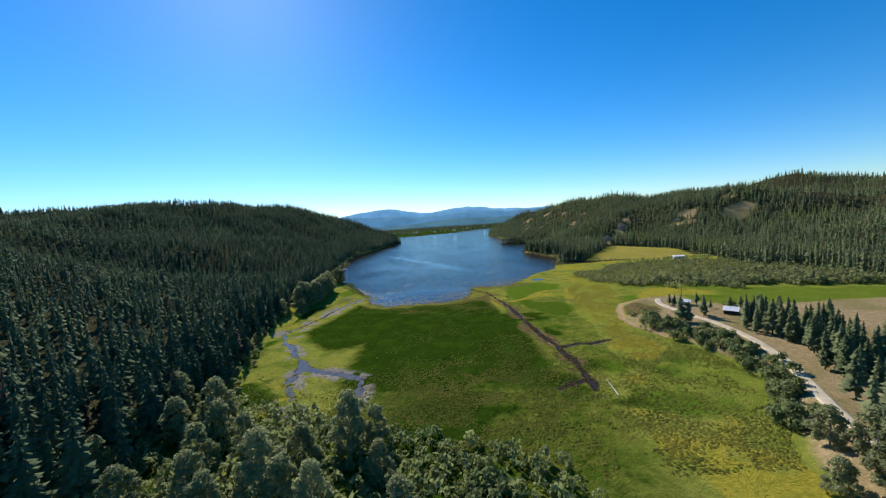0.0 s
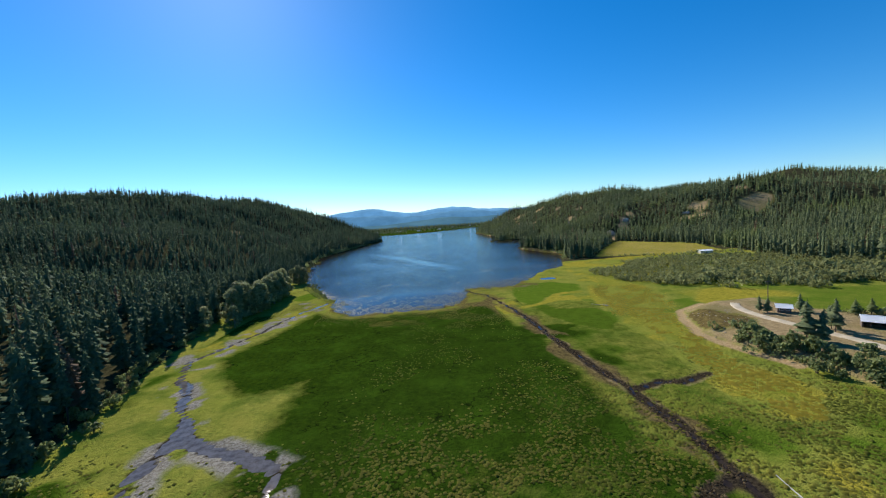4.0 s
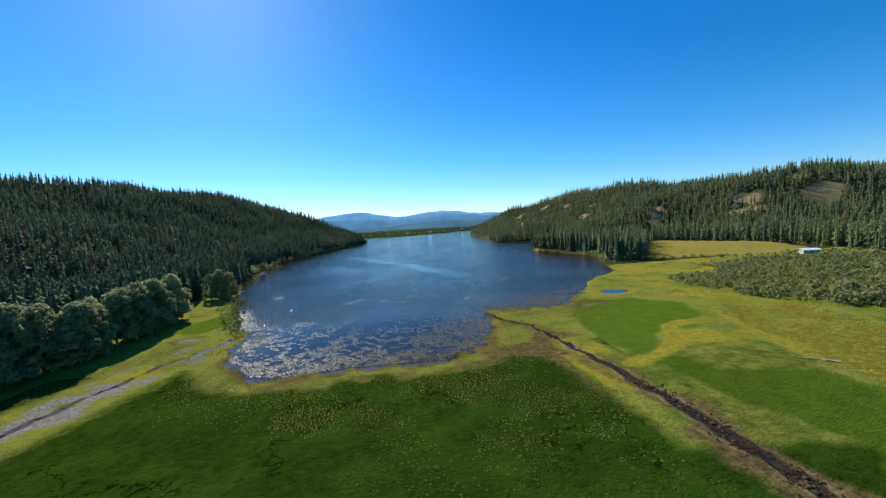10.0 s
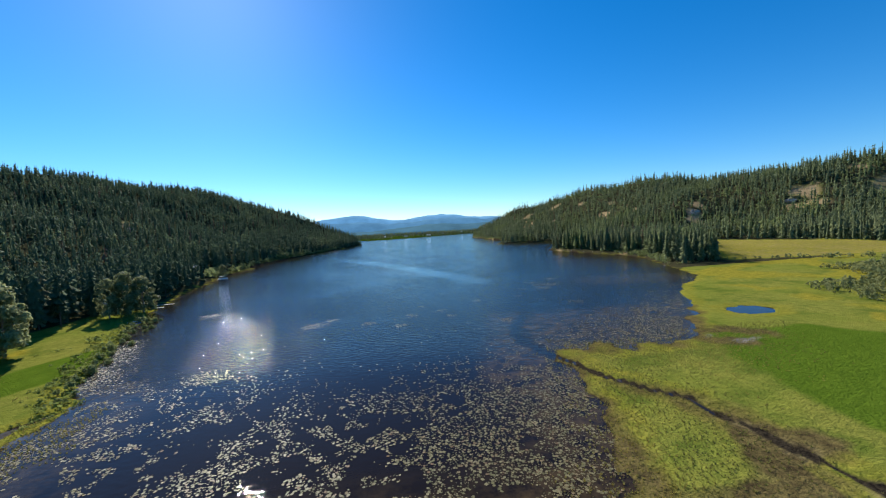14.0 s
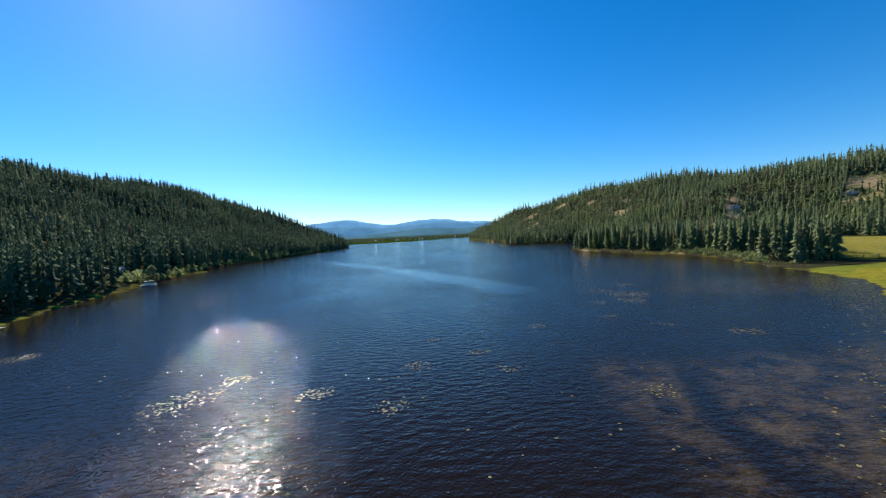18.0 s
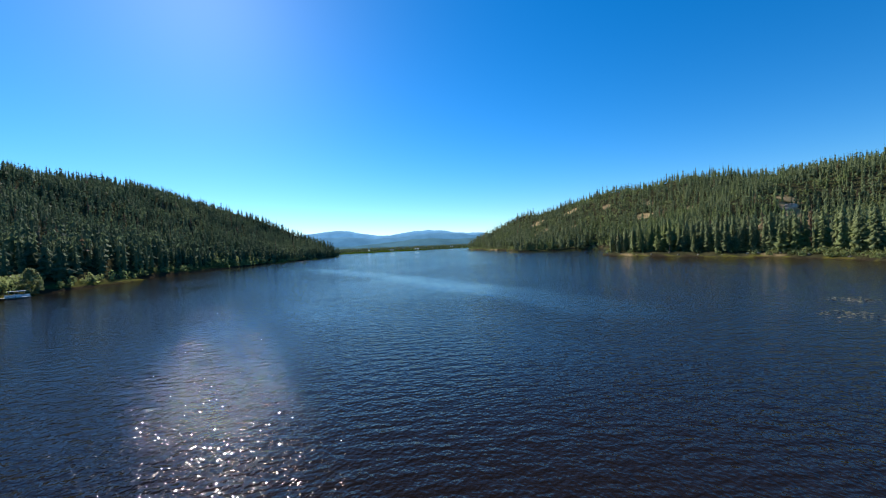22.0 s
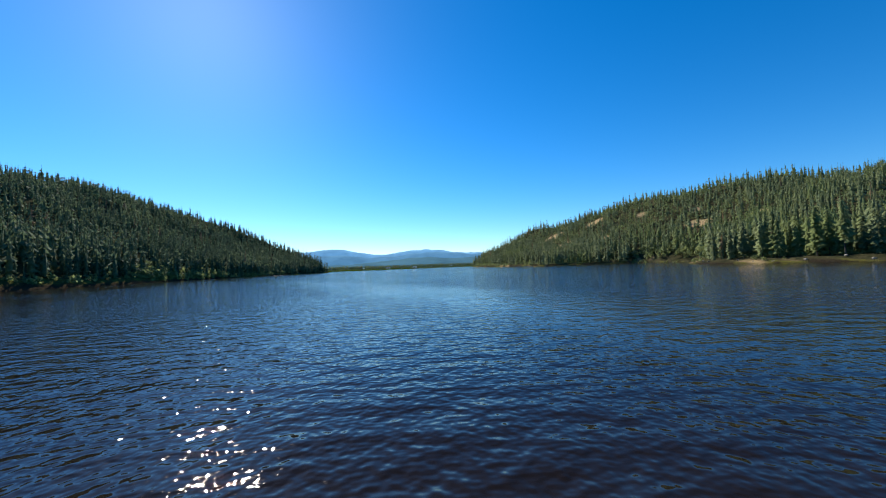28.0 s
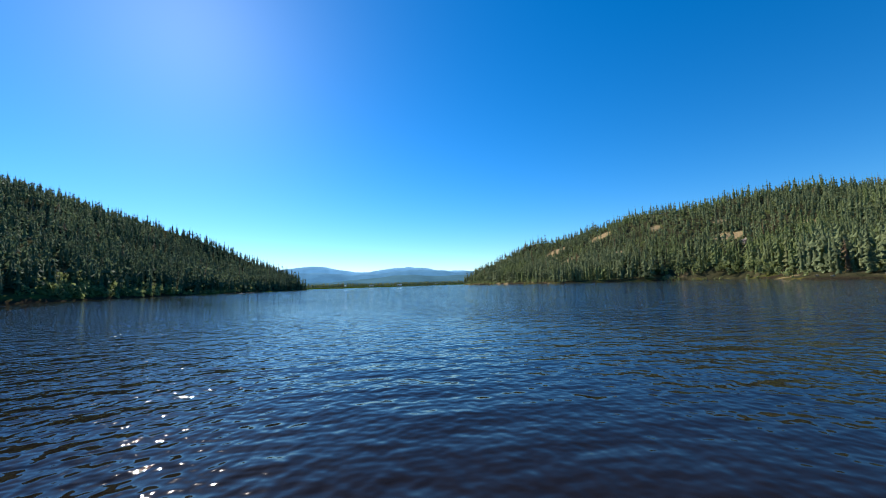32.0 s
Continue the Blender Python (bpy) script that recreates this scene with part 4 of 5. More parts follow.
def shrubs():
    protos = []
    for k in range(4):
        (tv, tf), (cv, cf) = shrub(700 + 9 * k)
        t = empty("willow_shrub")
        part("stem", mesh_from("stem", tv, tf, [BARK]), None, t)
        part("crown", mesh_from("crown", cv, cf, [WILLOW]), None, t)
        protos.append(tagged(t, "rounded grey-green willow shrub at the marsh edge", "shrub", "willow shrubs"))
    sites = willow_sites()[:300]
    for j, (x, y, s) in enumerate(sites):
        put(protos[j % 4], x, y, s, s * rng.uniform(0.9, 1.3))
    for p in protos:
        for c in list(p.children):
            bpy.data.objects.remove(c)
        bpy.data.objects.remove(p)
    # the wide thicket beyond the marsh, hedges and lake-side brush
    low = [leaf_crown([(0.2, 0, 1.0, 1.0, 1.0), (-0.6, 0.5, 0.8, 0.7, 0.8), (0.1, -0.7, 0.7, 0.7, 0.7)], 16, 0.38, 800 + k) for k in range(4)]
    p = jitter_grid(110, 335, 220, 425, 2.6)
    inp = signed([(117.1, 351.3), (144, 358.3), (172.8, 391.6), (220.8, 391.6), (330, 366), (330, 225), (240, 239), (222, 251), (198, 254), (186, 267), (166, 277), (145, 276), (129.6, 287), (120, 310.9)], p[:, 0], p[:, 1]) + 26 * (fbm(p[:, 0], p[:, 1], 14, 61) - 0.5)
    p = p[(inp < 0) & (rng.random(len(p)) < 0.85)]
    extra = [along([(134.4, 434.9), (168, 436.9), (208.3, 410.7), (253.4, 404.7), (288, 396.6)], 2.2, 1.2), along([(158.4, 267.6), (192, 263.6), (230.4, 260.5), (288, 245.4)], 3.0, 3.0), along([(149, 196), (158, 192), (164, 190)], 0.9, 1.8),
             along([(-143.1, 507.5), (-152.9, 552.9), (-162.7, 613.3), (-168.6, 688.9), (-161.7, 764.5), (-147, 910.7)], 3.5, 1.5), along([(126.7, 606.3), (148.8, 634.5), (184.3, 658.7), (218.9, 711.1), (207.4, 764.5), (165.1, 822), (157.4, 910.7), (152.6, 1061.9), (147.8, 1213.1)], 4.0, 1.5),
             along([(-172.5, 699), (-168.6, 739.3), (-164.6, 774.6)], 0.8, 5.0), along([(196, 676), (222, 712), (212, 760)], 0.9, 7.0), along([(104, 196), (101, 180), (105.5, 160), (109, 144), (107.5, 128), (103, 116), (94, 102), (86, 90)], 0.8, 2.0), along([(128, 436), (146, 462), (152, 500), (146, 545), (134, 585)], 0.45, 2.2), along([(-146, 498), (-151, 513), (-157, 530)], 0.7, 2.0)]
    q = np.concatenate([p] + extra)
    g = jitter_grid(-102, 40, 50, 132, 2.9)
    ing = signed([(-96, 134), (-70, 124), (-34, 108), (0, 97), (24, 84), (38, 50), (-102, 50)], g[:, 0], g[:, 1]) + 12 * (fbm(g[:, 0], g[:, 1], 12, 63) - 0.5)
    q = np.concatenate([q, g[(ing < 0) & (rng.random(len(g)) < 0.8)]])
    s = survey(q[:, 0], q[:, 1])
    q, z = q[s["lake"] > 0.5], s["z"][s["lake"] > 0.5]
    sz = rng.uniform(0.8, 1.9, len(q))
    sz = np.where((q[:, 0] > 80) & (q[:, 1] < 200), sz * 0.85, sz)
    sz = np.where((q[:, 1] > 670) & (q[:, 1] < 790), sz * 1.6, sz)
    sz = np.where((q[:, 0] > 110) & (q[:, 1] > 428) & (q[:, 1] < 660), sz * 0.55, sz)
    in_thicket = (q[:, 0] > 100) & (q[:, 1] < 440) & (q[:, 1] > 222)
    sz = np.where(in_thicket, sz * (0.68 + 0.5 * smooth(320, 280, q[:, 1])) * np.where(rng.random(len(q)) < 0.06, 1.6, 1.0), sz)
    for sel, mat, label in ((in_thicket, OSIER, "low olive-grey willow thicket beyond the marsh"), (~in_thicket, WILLOW, "grey-green willow brush along the banks and slopes")):
        me = scatter_mesh("thicket", low, np.stack([q[sel, 0], q[sel, 1], z[sel] - 0.1], -1), np.stack([sz[sel], sz[sel] * rng.uniform(0.9, 1.3, sel.sum())], -1), mat)
        tagged(new("thicket", me), label, "shrubs", kind="stuff")
    # rough sedge and low bushes round the spit
    g = jitter_grid(-125, -62, 300, 400, 0.9)
    s = survey(g[:, 0], g[:, 1])
    band = smooth(9, 2, s["lake"] + 7 * (fbm(g[:, 0], g[:, 1], 7, 67, 3) - 0.5)) * (s["lake"] > 0.6) * (s["hd"] <= 0)
    ok = rng.random(len(g)) < np.maximum(band * 0.75, 0.12 * (fbm(g[:, 0], g[:, 1], 9, 68) > 0.6) * (s["wet"] > 1.5) * (g[:, 1] > 330))
    g, z = g[ok], s["z"][ok]
    sz = rng.uniform(0.14, 0.36, len(g)) * np.where(rng.random(len(g)) < 0.06, 2.6, 1.0)
    me = scatter_mesh("sedge", low, np.stack([g[:, 0], g[:, 1], z - 0.1], -1), np.stack([sz * 1.3, sz], -1), SEDGE)
    tagged(new("sedge", me), "rough green sedge and low bushes round the grassy spit", "sedge", kind="stuff")
    # brush between the conifers of the sunny slope
    g = jitter_grid(140, 480, 440, 1230, 5.2)
    s = survey(g[:, 0], g[:, 1])
    ok = (s["hd"] > 1) & (open_ground(g[:, 0], g[:, 1]) < 0.4) & (rng.random(len(g)) < 0.65)
    g, z = g[ok], s["z"][ok]
    sz = rng.uniform(0.7, 1.8, len(g))
    me = scatter_mesh("brush", [leaf_crown([(0, 0, 0.9, 1.1, 1.0)], 14, 0.55, 880 + k) for k in range(3)], np.stack([g[:, 0], g[:, 1], z - 0.2], -1), np.stack([sz, sz], -1), WILLOW)
    tagged(new("brush", me), "low green brush between the conifers", "shrubs", kind="stuff")


shrubs()


def marsh_plants():
    """Leafy clumps that roughen the marsh."""
    tufts = []
    for k in range(5):
        r = np.random.default_rng(900 + k)
        a = np.arange(7) * 2 * math.pi / 7 + r.uniform(-0.3, 0.3, 7)
        q = r.uniform(0.65, 1.25, 7)
        v = [(0.1, 0.05, 1.0)] + [(math.cos(t) * p, math.sin(t) * p, r.uniform(0.0, 0.35)) for t, p in zip(a, q)]
        f = [(0, 1 + i, 1 + (i + 1) % 7) for i in range(7)]
        tufts.append((np.array(v), np.array(f)))
    blades = []
    for k in range(4):
        r = np.random.default_rng(930 + k)
        v, f = [], []
        for t in np.arange(6) * 1.05 + r.uniform(-0.4, 0.4, 6):
            q, o = r.uniform(0.3, 0.9), len(v)
            v += [(math.cos(t + 1.2) * 0.35, math.sin(t + 1.2) * 0.35, 0), (math.cos(t - 1.2) * 0.35, math.sin(t - 1.2) * 0.35, 0), (math.cos(t) * q, math.sin(t) * q, r.uniform(0.8, 1.5))]
            f.append((o, o + 1, o + 2))
        blades.append((np.array(v), np.array(f)))
    g = np.concatenate([jitter_grid(-105, 125, 78, 236, 0.62), jitter_grid(-105, 125, 236, 324, 0.44)])
    x, y = g.T
    s = survey(x, y)
    n = fbm(x, y, 9, 71)
    near = (0.26 * smooth(0.42, 0.60, fbm(x, y, 28, 79)) + 0.74 * smooth(165, 112, y - 0.25 * x)) * (y < 236) + 0.8 * smooth(0.56, 0.62, fbm(x, y, 24, 73)) * (y > 215)
    near = near * np.where(y < 236, smooth(-46, -30, x - 0.25 * (y - 120)) + 0.6 * smooth(160, 140, y) * (x < -36), 1)
    band = smooth(4, -4, signed(GOLD_BAND, x, y) + 14 * (fbm(x, y, 10, 78, 3) - 0.5)) * (y < 300)
    near = np.where(x > 36, np.maximum(near * smooth(190, 140, y) * 0.8, np.where(y > 236, 0.32, 0.5) * smooth(305, 280, y) * band), near)
    rim = smooth(26, 3, s["lake"]) * smooth(-6, 1.5, s["lake"] + 4 * (fbm(x, y, 3, 76, 2) - 0.5)) * (y > 240) * (x > -62)
    patch = np.maximum(smooth(1.2, 0.7, near_patch(x, y, -27, 243, 6.5, 5.5, 74)), smooth(1.2, 0.7, near_patch(x, y, 9, 247, 10, 6, 75)))
    dens = np.maximum(np.maximum(near * smooth(0.30, 0.54, n) * 0.95, rim * 0.75), patch * 0.9)
    ok = (s["hd"] <= 0) & (s["ter"] > 3) & (s["lake"] > -6) & (s["pond"] > 0) & (s["creek"] > 0.7) & (rng.random(len(x)) < dens)
    x, y, z = x[ok], y[ok], s["z"][ok]
    sz = rng.uniform(0.2, 0.5, len(x)) * np.where(y > 236, 0.55, 1.08 - 0.5 * smooth(140, 215, y - 0.25 * x))
    golden = (band[ok] > 0.5) & (x > 60)
    sz = np.where(golden, rng.uniform(0.45, 0.9, len(x)) * (1 - 0.15 * smooth(190, 240, y)), sz)
    for sel, kinds, mat, label in (((y <= 236) & ~golden, tufts, TUFT, "yellow-green leafy clumps of marsh plants"), (golden, tufts, GOLD_TUFT, "golden clumps of marsh plants in a broad band"), ((y > 236) & ~golden, blades, RIM, "short olive sedge at the rim of the lake")):
        me = scatter_mesh("marsh_plants", kinds, np.stack([x, y, np.maximum(z, -0.02) - 0.03], -1)[sel], np.stack([sz, sz * rng.uniform(0.6, 1.1, len(x)) * np.where(golden, 0.22, 0.8)], -1)[sel], mat)
        tagged(new("marsh_plants", me), label, "marsh plants", kind="stuff")

    # dead reeds and clods along the ditch
    q = np.concatenate([along([c[:2] for c in DITCH if c[1] < 262], 0.10, 1.25), along([c[:2] for c in DITCH_B], 0.2, 0.9), along([c[:2] for c in DITCH_C], 0.15, 1.4), along([(42, 130), (49, 118), (44, 112)], 0.12, 2.2)])
    q = q[fbm(q[:, 0], q[:, 1], 3.5, 96, 2) > 0.46]
    sz = rng.uniform(0.12, 0.42, len(q))
    me = scatter_mesh("dead_reeds", tufts + blades, np.stack([q[:, 0], q[:, 1], np.maximum(ground_z(q[:, 0], q[:, 1]), 0) - 0.02], -1), np.stack([sz, sz * 0.8], -1), REED)
    tagged(new("dead_reeds", me), "brown dead reeds and clods along the dark ditch", "reeds", kind="stuff")


marsh_plants()


def lily_pads():
    m, nt, b = material("lily_pad")
    a = attr(nt, "tint")
    c = mix(nt, a, (0.10, 0.092, 0.035), (0.29, 0.235, 0.115))
    c = mix(nt, remap(nt, a, 0.8, 0.95), c, (0.15, 0.09, 0.04))
    nt.links.new(c, b.inputs["Base Color"])
    b.inputs["Roughness"].default_value = 0.5
    b.inputs["Specular IOR Level"].default_value = 0.10
    pads = []
    for k in range(4):
        r = np.random.default_rng(950 + k)
        t = np.linspace(0.25, 2 * math.pi - 0.25, 8)
        tilt = r.uniform(-0.14, 0.14, 2)
        v = [(0, 0, 0.0)] + [(math.cos(q) * p, math.sin(q) * p * 0.85, math.cos(q) * tilt[0] + math.sin(q) * tilt[1]) for q, p in zip(t, r.uniform(0.85, 1.1, 8))]
        pads.append((np.array(v), np.array([(0, i, i + 1) for i in range(1, 8)])))
    g = jitter_grid(-115, 115, 255, 420, 0.31)
    x, y = g.T
    lake = signed(LAKE, x, y)
    n, n2 = fbm(x, y, 16, 81), 0.5 * fbm(x, y, 4.5, 83) + 0.5 * fbm(x, y, 1.7, 84, 2)
    edge = smooth(-62, -6, lake) * smooth(326, 284, y + 10 * (n - 0.5) - 0.75 * np.maximum(x - 6, 0))
    dens = 0.85 * smooth(0.47, 0.57, n * 0.35 + n2 * 0.65 + 0.12 * edge - 0.04 + 0.035 * smooth(-4, 6, x)) * edge
    dens = np.maximum(dens, 0.008 * smooth(380, 330, y) * smooth(0.45, 0.6, n))
    dens = np.maximum(dens, 0.85 * smooth(-9, -1, lake) * smooth(0.40, 0.55, n2) * (y < 350))
    for cx, cy, rx in ((-37, 352, 4.5), (-12.5, 345.5, 2.6), (-21.5, 351, 3), (-9, 357.6, 2.4), (0.5, 361.6, 1.8), (2.6, 353.4, 2), (14.2, 373.7, 2.0), (48, 399, 6.5), (45, 391, 4.5), (-80, 378, 4), (57, 415, 4), (45, 407, 4), (30.3, 377.4, 2.2), (36, 391, 2.4), (36, 369, 2), (45, 361, 3), (75, 431, 4), (17.5, 343, 3), (-33.7, 357.7, 2.5), (-6, 370, 1.6), (-49, 316, 6)):
        dens = np.maximum(dens, 0.5 * smooth(1.1, 0.5, near_patch(x, y, cx, cy, rx, rx * 0.8, 85)))
    ditch = line_dist(DITCH, x, y)[0]
    ok = (lake < -0.3) & (rng.random(len(x)) < dens) & (ditch > 1.8)
    x, y = x[ok], y[ok]
    sz = 0.06 + 0.18 * rng.random(len(x)) ** 1.8
    me = scatter_mesh("lily_pads", pads, np.stack([x, y, 0 * x + 0.025], -1), np.stack([sz, sz], -1), m)
    tagged(new("lily_pads", me), "floating yellow-green lily pads in drifting mats", "lily pads", kind="stuff")


lily_pads()


# ---- road ----
def road():
    m = plain("gravel", (0.50, 0.41, 0.28), 0.95, 0, 1.2, 0.3, 0.06)
    p = np.array(ROAD)
    seg = np.hypot(*np.diff(p, axis=0).T)
    cum = np.concatenate([[0], np.cumsum(seg)])
    s = np.arange(0, cum[-1], 2.0)
    x, y = np.interp(s, cum, p[:, 0]), np.interp(s, cum, p[:, 1])
    k = np.ones(7) / 7
    x[3:-3], y[3:-3] = np.convolve(x, k, "valid"), np.convolve(y, k, "valid")
    tx, ty = np.gradient(x), np.gradient(y)
    l = np.hypot(tx, ty)
    nx, ny = -ty / l, tx / l
    off = np.array([-1.9, -1.6, -1.0, -0.5, 0, 0.5, 1.0, 1.6, 1.9])
    lift = np.array([-0.5, 0.10, 0.05, 0.10, 0.13, 0.10, 0.05, 0.10, -0.5])
    X, Y = x[:, None] + nx[:, None] * off, y[:, None] + ny[:, None] * off
    base = ground_z(x, y)
    base = np.convolve(np.pad(base, 3, "edge"), k, "valid")
    Z = np.maximum(base[:, None] + lift + 0.12, ground_z(X.ravel(), Y.ravel()).reshape(X.shape) + lift)
    idx = np.arange(X.size).reshape(X.shape)
    q = np.stack([idx[:-1, :-1], idx[:-1, 1:], idx[1:, 1:], idx[1:, :-1]], -1).reshape(-1, 4)
    tagged(new("road", mesh_from("road", np.stack([X.ravel(), Y.ravel(), Z.ravel()], -1), q, [m], None, True)), "pale gravel farm road along the terrace", "road", kind="structure")


road()

# ---- farm things ----
ROOF_WHITE = plain("white_metal_roof", (0.82, 0.82, 0.80), 0.55, 0.0, 1.5, 0.08, 0.01)
ROOF_GREY = plain("grey_metal_roof", (0.30, 0.31, 0.30), 0.85, 0.0, 1.5, 0.12, 0.01)
BOARDS = plain("weathered_boards", (0.16, 0.12, 0.09), 0.85, 0, 4, 0.3, 0.02)
CREAM = plain("cream_siding", (0.62, 0.57, 0.46), 0.75, 0, 3, 0.12, 0.01)
TRIM = plain("white_trim", (0.75, 0.75, 0.72), 0.6, 0, 3, 0.08, 0.005)
PLANK = plain("bleached_plank", (0.46, 0.42, 0.36), 0.85, 0, 5, 0.25, 0.01)
STEEL = plain("dull_steel", (0.45, 0.46, 0.47), 0.4, 0.8, 4, 0.15, 0.004)
ROCK = plain("pale_rock", (0.27, 0.23, 0.18), 0.9, 0, 1.5, 0.3, 0.08)
LOG = plain("bleached_log", (0.42, 0.40, 0.36), 0.85, 0, 3, 0.2, 0.03)
WHITE_BOAT = plain("white_gelcoat", (0.80, 0.80, 0.80), 0.25, 0, 2, 0.05, 0.002)
BLUE_BOAT = plain("blue_plastic", (0.03, 0.10, 0.35), 0.35, 0, 2, 0.1, 0.002)
m_, nt_, b_ = material("window_glass")
b_.inputs["Base Color"].default_value = (0.03, 0.04, 0.05, 1)
b_.inputs["Roughness"].default_value = 0.08
GLASS = m_


def roof_panels(thing, L, W, wall, rise, mat, over=0.6):
    """Two sloping slabs with standing ribs, and a ridge cap."""
    a = math.atan2(rise, W / 2)
    run = (W / 2 + over) / math.cos(a)
    for side in (-1, 1):
        boxes = [(-L / 2 - over, L / 2 + over, 0, run, 0, 0.1)]
        boxes += [(x - 0.03, x + 0.03, 0, run, 0.1, 0.14) for x in np.arange(-L / 2 - over + 0.2, L / 2 + over, 0.6)]
        bm = box_bm(*boxes)
        turn = Matrix.Translation((0, 0, wall + rise)) @ Matrix.Rotation(0 if side > 0 else math.pi, 4, "Z") @ Matrix.Rotation(-a, 4, "X")
        bmesh.ops.transform(bm, matrix=turn, verts=bm.verts)
        part("roof_panel", bm, mat, thing, "standing-seam metal roof panel")
    part("ridge_cap", box_bm((-L / 2 - over, L / 2 + over, -0.18, 0.18, wall + rise + 0.06, wall + rise + 0.17), bevel=0.03), mat, thing)


def gable(L, W, wall, rise, x):
    """A gable end wall as a prism at x."""
    bm = bmesh.new()
    t = 0.18
    pts = [(-W / 2, -0.4), (W / 2, -0.4), (W / 2, wall), (0, wall + rise - 0.03), (-W / 2, wall)]
    a = [bm.verts.new((x - t / 2, p, z)) for p, z in pts]
    b = [bm.verts.new((x + t / 2, p, z)) for p, z in pts]
    bm.faces.new(a[::-1])
    bm.faces.new(b)
    for i in range(5):
        j = (i + 1) % 5
        bm.faces.new((a[i], a[j], b[j], b[i]))
    return bm


def window(thing, x, y, z, w, h, nrm):
    """A framed window on a long wall, facing nrm (+1 or -1 along y)."""
    f = part("window", box_bm((x - w / 2 - 0.08, x + w / 2 + 0.08, y - 0.05, y + 0.05, z - 0.08, z), (x - w / 2 - 0.08, x + w / 2 + 0.08, y - 0.05, y + 0.05, z + h, z + h + 0.08),
                              (x - w / 2 - 0.08, x - w / 2, y - 0.05, y + 0.05, z, z + h), (x + w / 2, x + w / 2 + 0.08, y - 0.05, y + 0.05, z, z + h), (x - 0.03, x + 0.03, y - 0.04, y + 0.04, z, z + h)), TRIM, thing)
    part("pane", box_bm((x - w / 2, x + w / 2, y - 0.02, y + 0.02, z, z + h)), GLASS, f)


def house(name, x, y, turn, L, W, wall, rise, wall_mat, roof_mat, label, z=None, chimney=False):
    z = float(ground_z(x, y)[0]) if z is None else z
    t = empty(name, Matrix.Translation((x, y, z)) @ Matrix.Rotation(radians(turn), 4, "Z"))
    for s in (-1, 1):
        part("gable_wall", gable(L, W, wall, rise, s * (L / 2 - 0.09)), wall_mat, t)
        part("long_wall", box_bm((-L / 2 + 0.18, L / 2 - 0.18, s * (W / 2 - 0.09) - 0.09, s * (W / 2 - 0.09) + 0.09, -0.4, wall + 0.05)), wall_mat, t)
        for wx in np.linspace(-L / 2 + 1.1, L / 2 - 1.1, max(2, int(L / 3))):
            window(t, wx, s * (W / 2 + 0.02), 1.0, 1.0, 1.0, s)
    d = part("door", box_bm((-0.45, 0.45, -W / 2 - 0.05, -W / 2 + 0.02, 0, 2.05), bevel=0.02), BOARDS, t)
    part("handle", box_bm((0.30, 0.36, -W / 2 - 0.10, -W / 2 - 0.05, 1.0, 1.12)), STEEL, d)
    roof_panels(t, L, W, wall, rise, roof_mat)
    if chimney:
        part("chimney", box_bm((1.0, 1.5, 0.4, 0.9, wall, wall + rise + 0.7), bevel=0.02), ROCK, t)
    return tagged(t, label, "house")


def pole_barn(x, y, turn):
    L, W, wall, rise = 5.6, 5.0, 2.2, 1.35
    z = float(ground_z(x, y)[0])
    t = empty("pole_barn", Matrix.Translation((x, y, z)) @ Matrix.Rotation(radians(turn), 4, "Z"))
    for px in (-L / 2 + 0.15, -L / 6, L / 6, L / 2 - 0.15):
        for py in (-W / 2 + 0.15, W / 2 - 0.15):
            part("post", box_bm((px - 0.1, px + 0.1, py - 0.1, py + 0.1, -0.4, wall + 0.1)), BOARDS, t)
    part("back_wall", box_bm((-L / 2, L / 2, W / 2 - 0.02, W / 2 + 0.06, -0.3, wall)), BOARDS, t)
    for s in (-1, 1):
        part("gable_wall", gable(L, W, wall, rise, s * (L / 2 + 0.08)), BOARDS, t)
        part("beam", box_bm((-L / 2, L / 2, s * (W / 2 - 0.15) - 0.08, s * (W / 2 - 0.15) + 0.08, wall - 0.1, wall + 0.12)), BOARDS, t)
    roof_panels(t, L, W, wall, rise, ROOF_WHITE, 0.5)
    part("rail", box_bm((-L / 2, L / 2, -W / 2 - 0.02, -W / 2 + 0.06, 0.7, 0.85)), BOARDS, t)
    tagged(t, "open pole barn of dark boards under a white metal roof", "barn")


pole_barn(141.5, 182.5, -45)
house("farmhouse", 133.2, 205.2, -38, 4.0, 3.6, 2.1, 0.9, BOARDS, ROOF_WHITE, "small dark farmhouse with a white metal roof among pines")
house("lodge", 254, 403, -6, 10.5, 5.5, 2.4, 0.8, CREAM, ROOF_WHITE, "long cream house with a white roof by the field")
house("cottage", -166, 520, 78, 6.8, 4.8, 2.3, 1.2, BOARDS, ROOF_GREY, "brown lakeside cottage with a pale grey metal roof", None, True)


def utility_pole(x, y):
    z = float(ground_z(x, y)[0])
    t = empty("utility_pole", Matrix.Translation((x, y, z)))
    v, f = tubes(([(0, 0, -0.5), (0, 0, 5), (0, 0, 10)], [0.16, 0.14, 0.11], 8))
    part("pole", mesh_from("pole", v, f, [BARK]), None, t)
    a = part("crossarm", box_bm((-1.1, 1.1, -0.06, 0.06, 9.2, 9.34)), BOARDS, t)
    for k in (-1.0, -0.4, 0.4, 1.0):
        v, f = tubes(([(k, 0, 9.34), (k, 0, 9.5)], [0.05, 0.03], 6))
        part("insulator", mesh_from("insulator", v, f, [TRIM]), None, a)
    tagged(t, "weathered wooden utility pole with a crossarm", "pole", "utility poles")


utility_pole(139, 218)


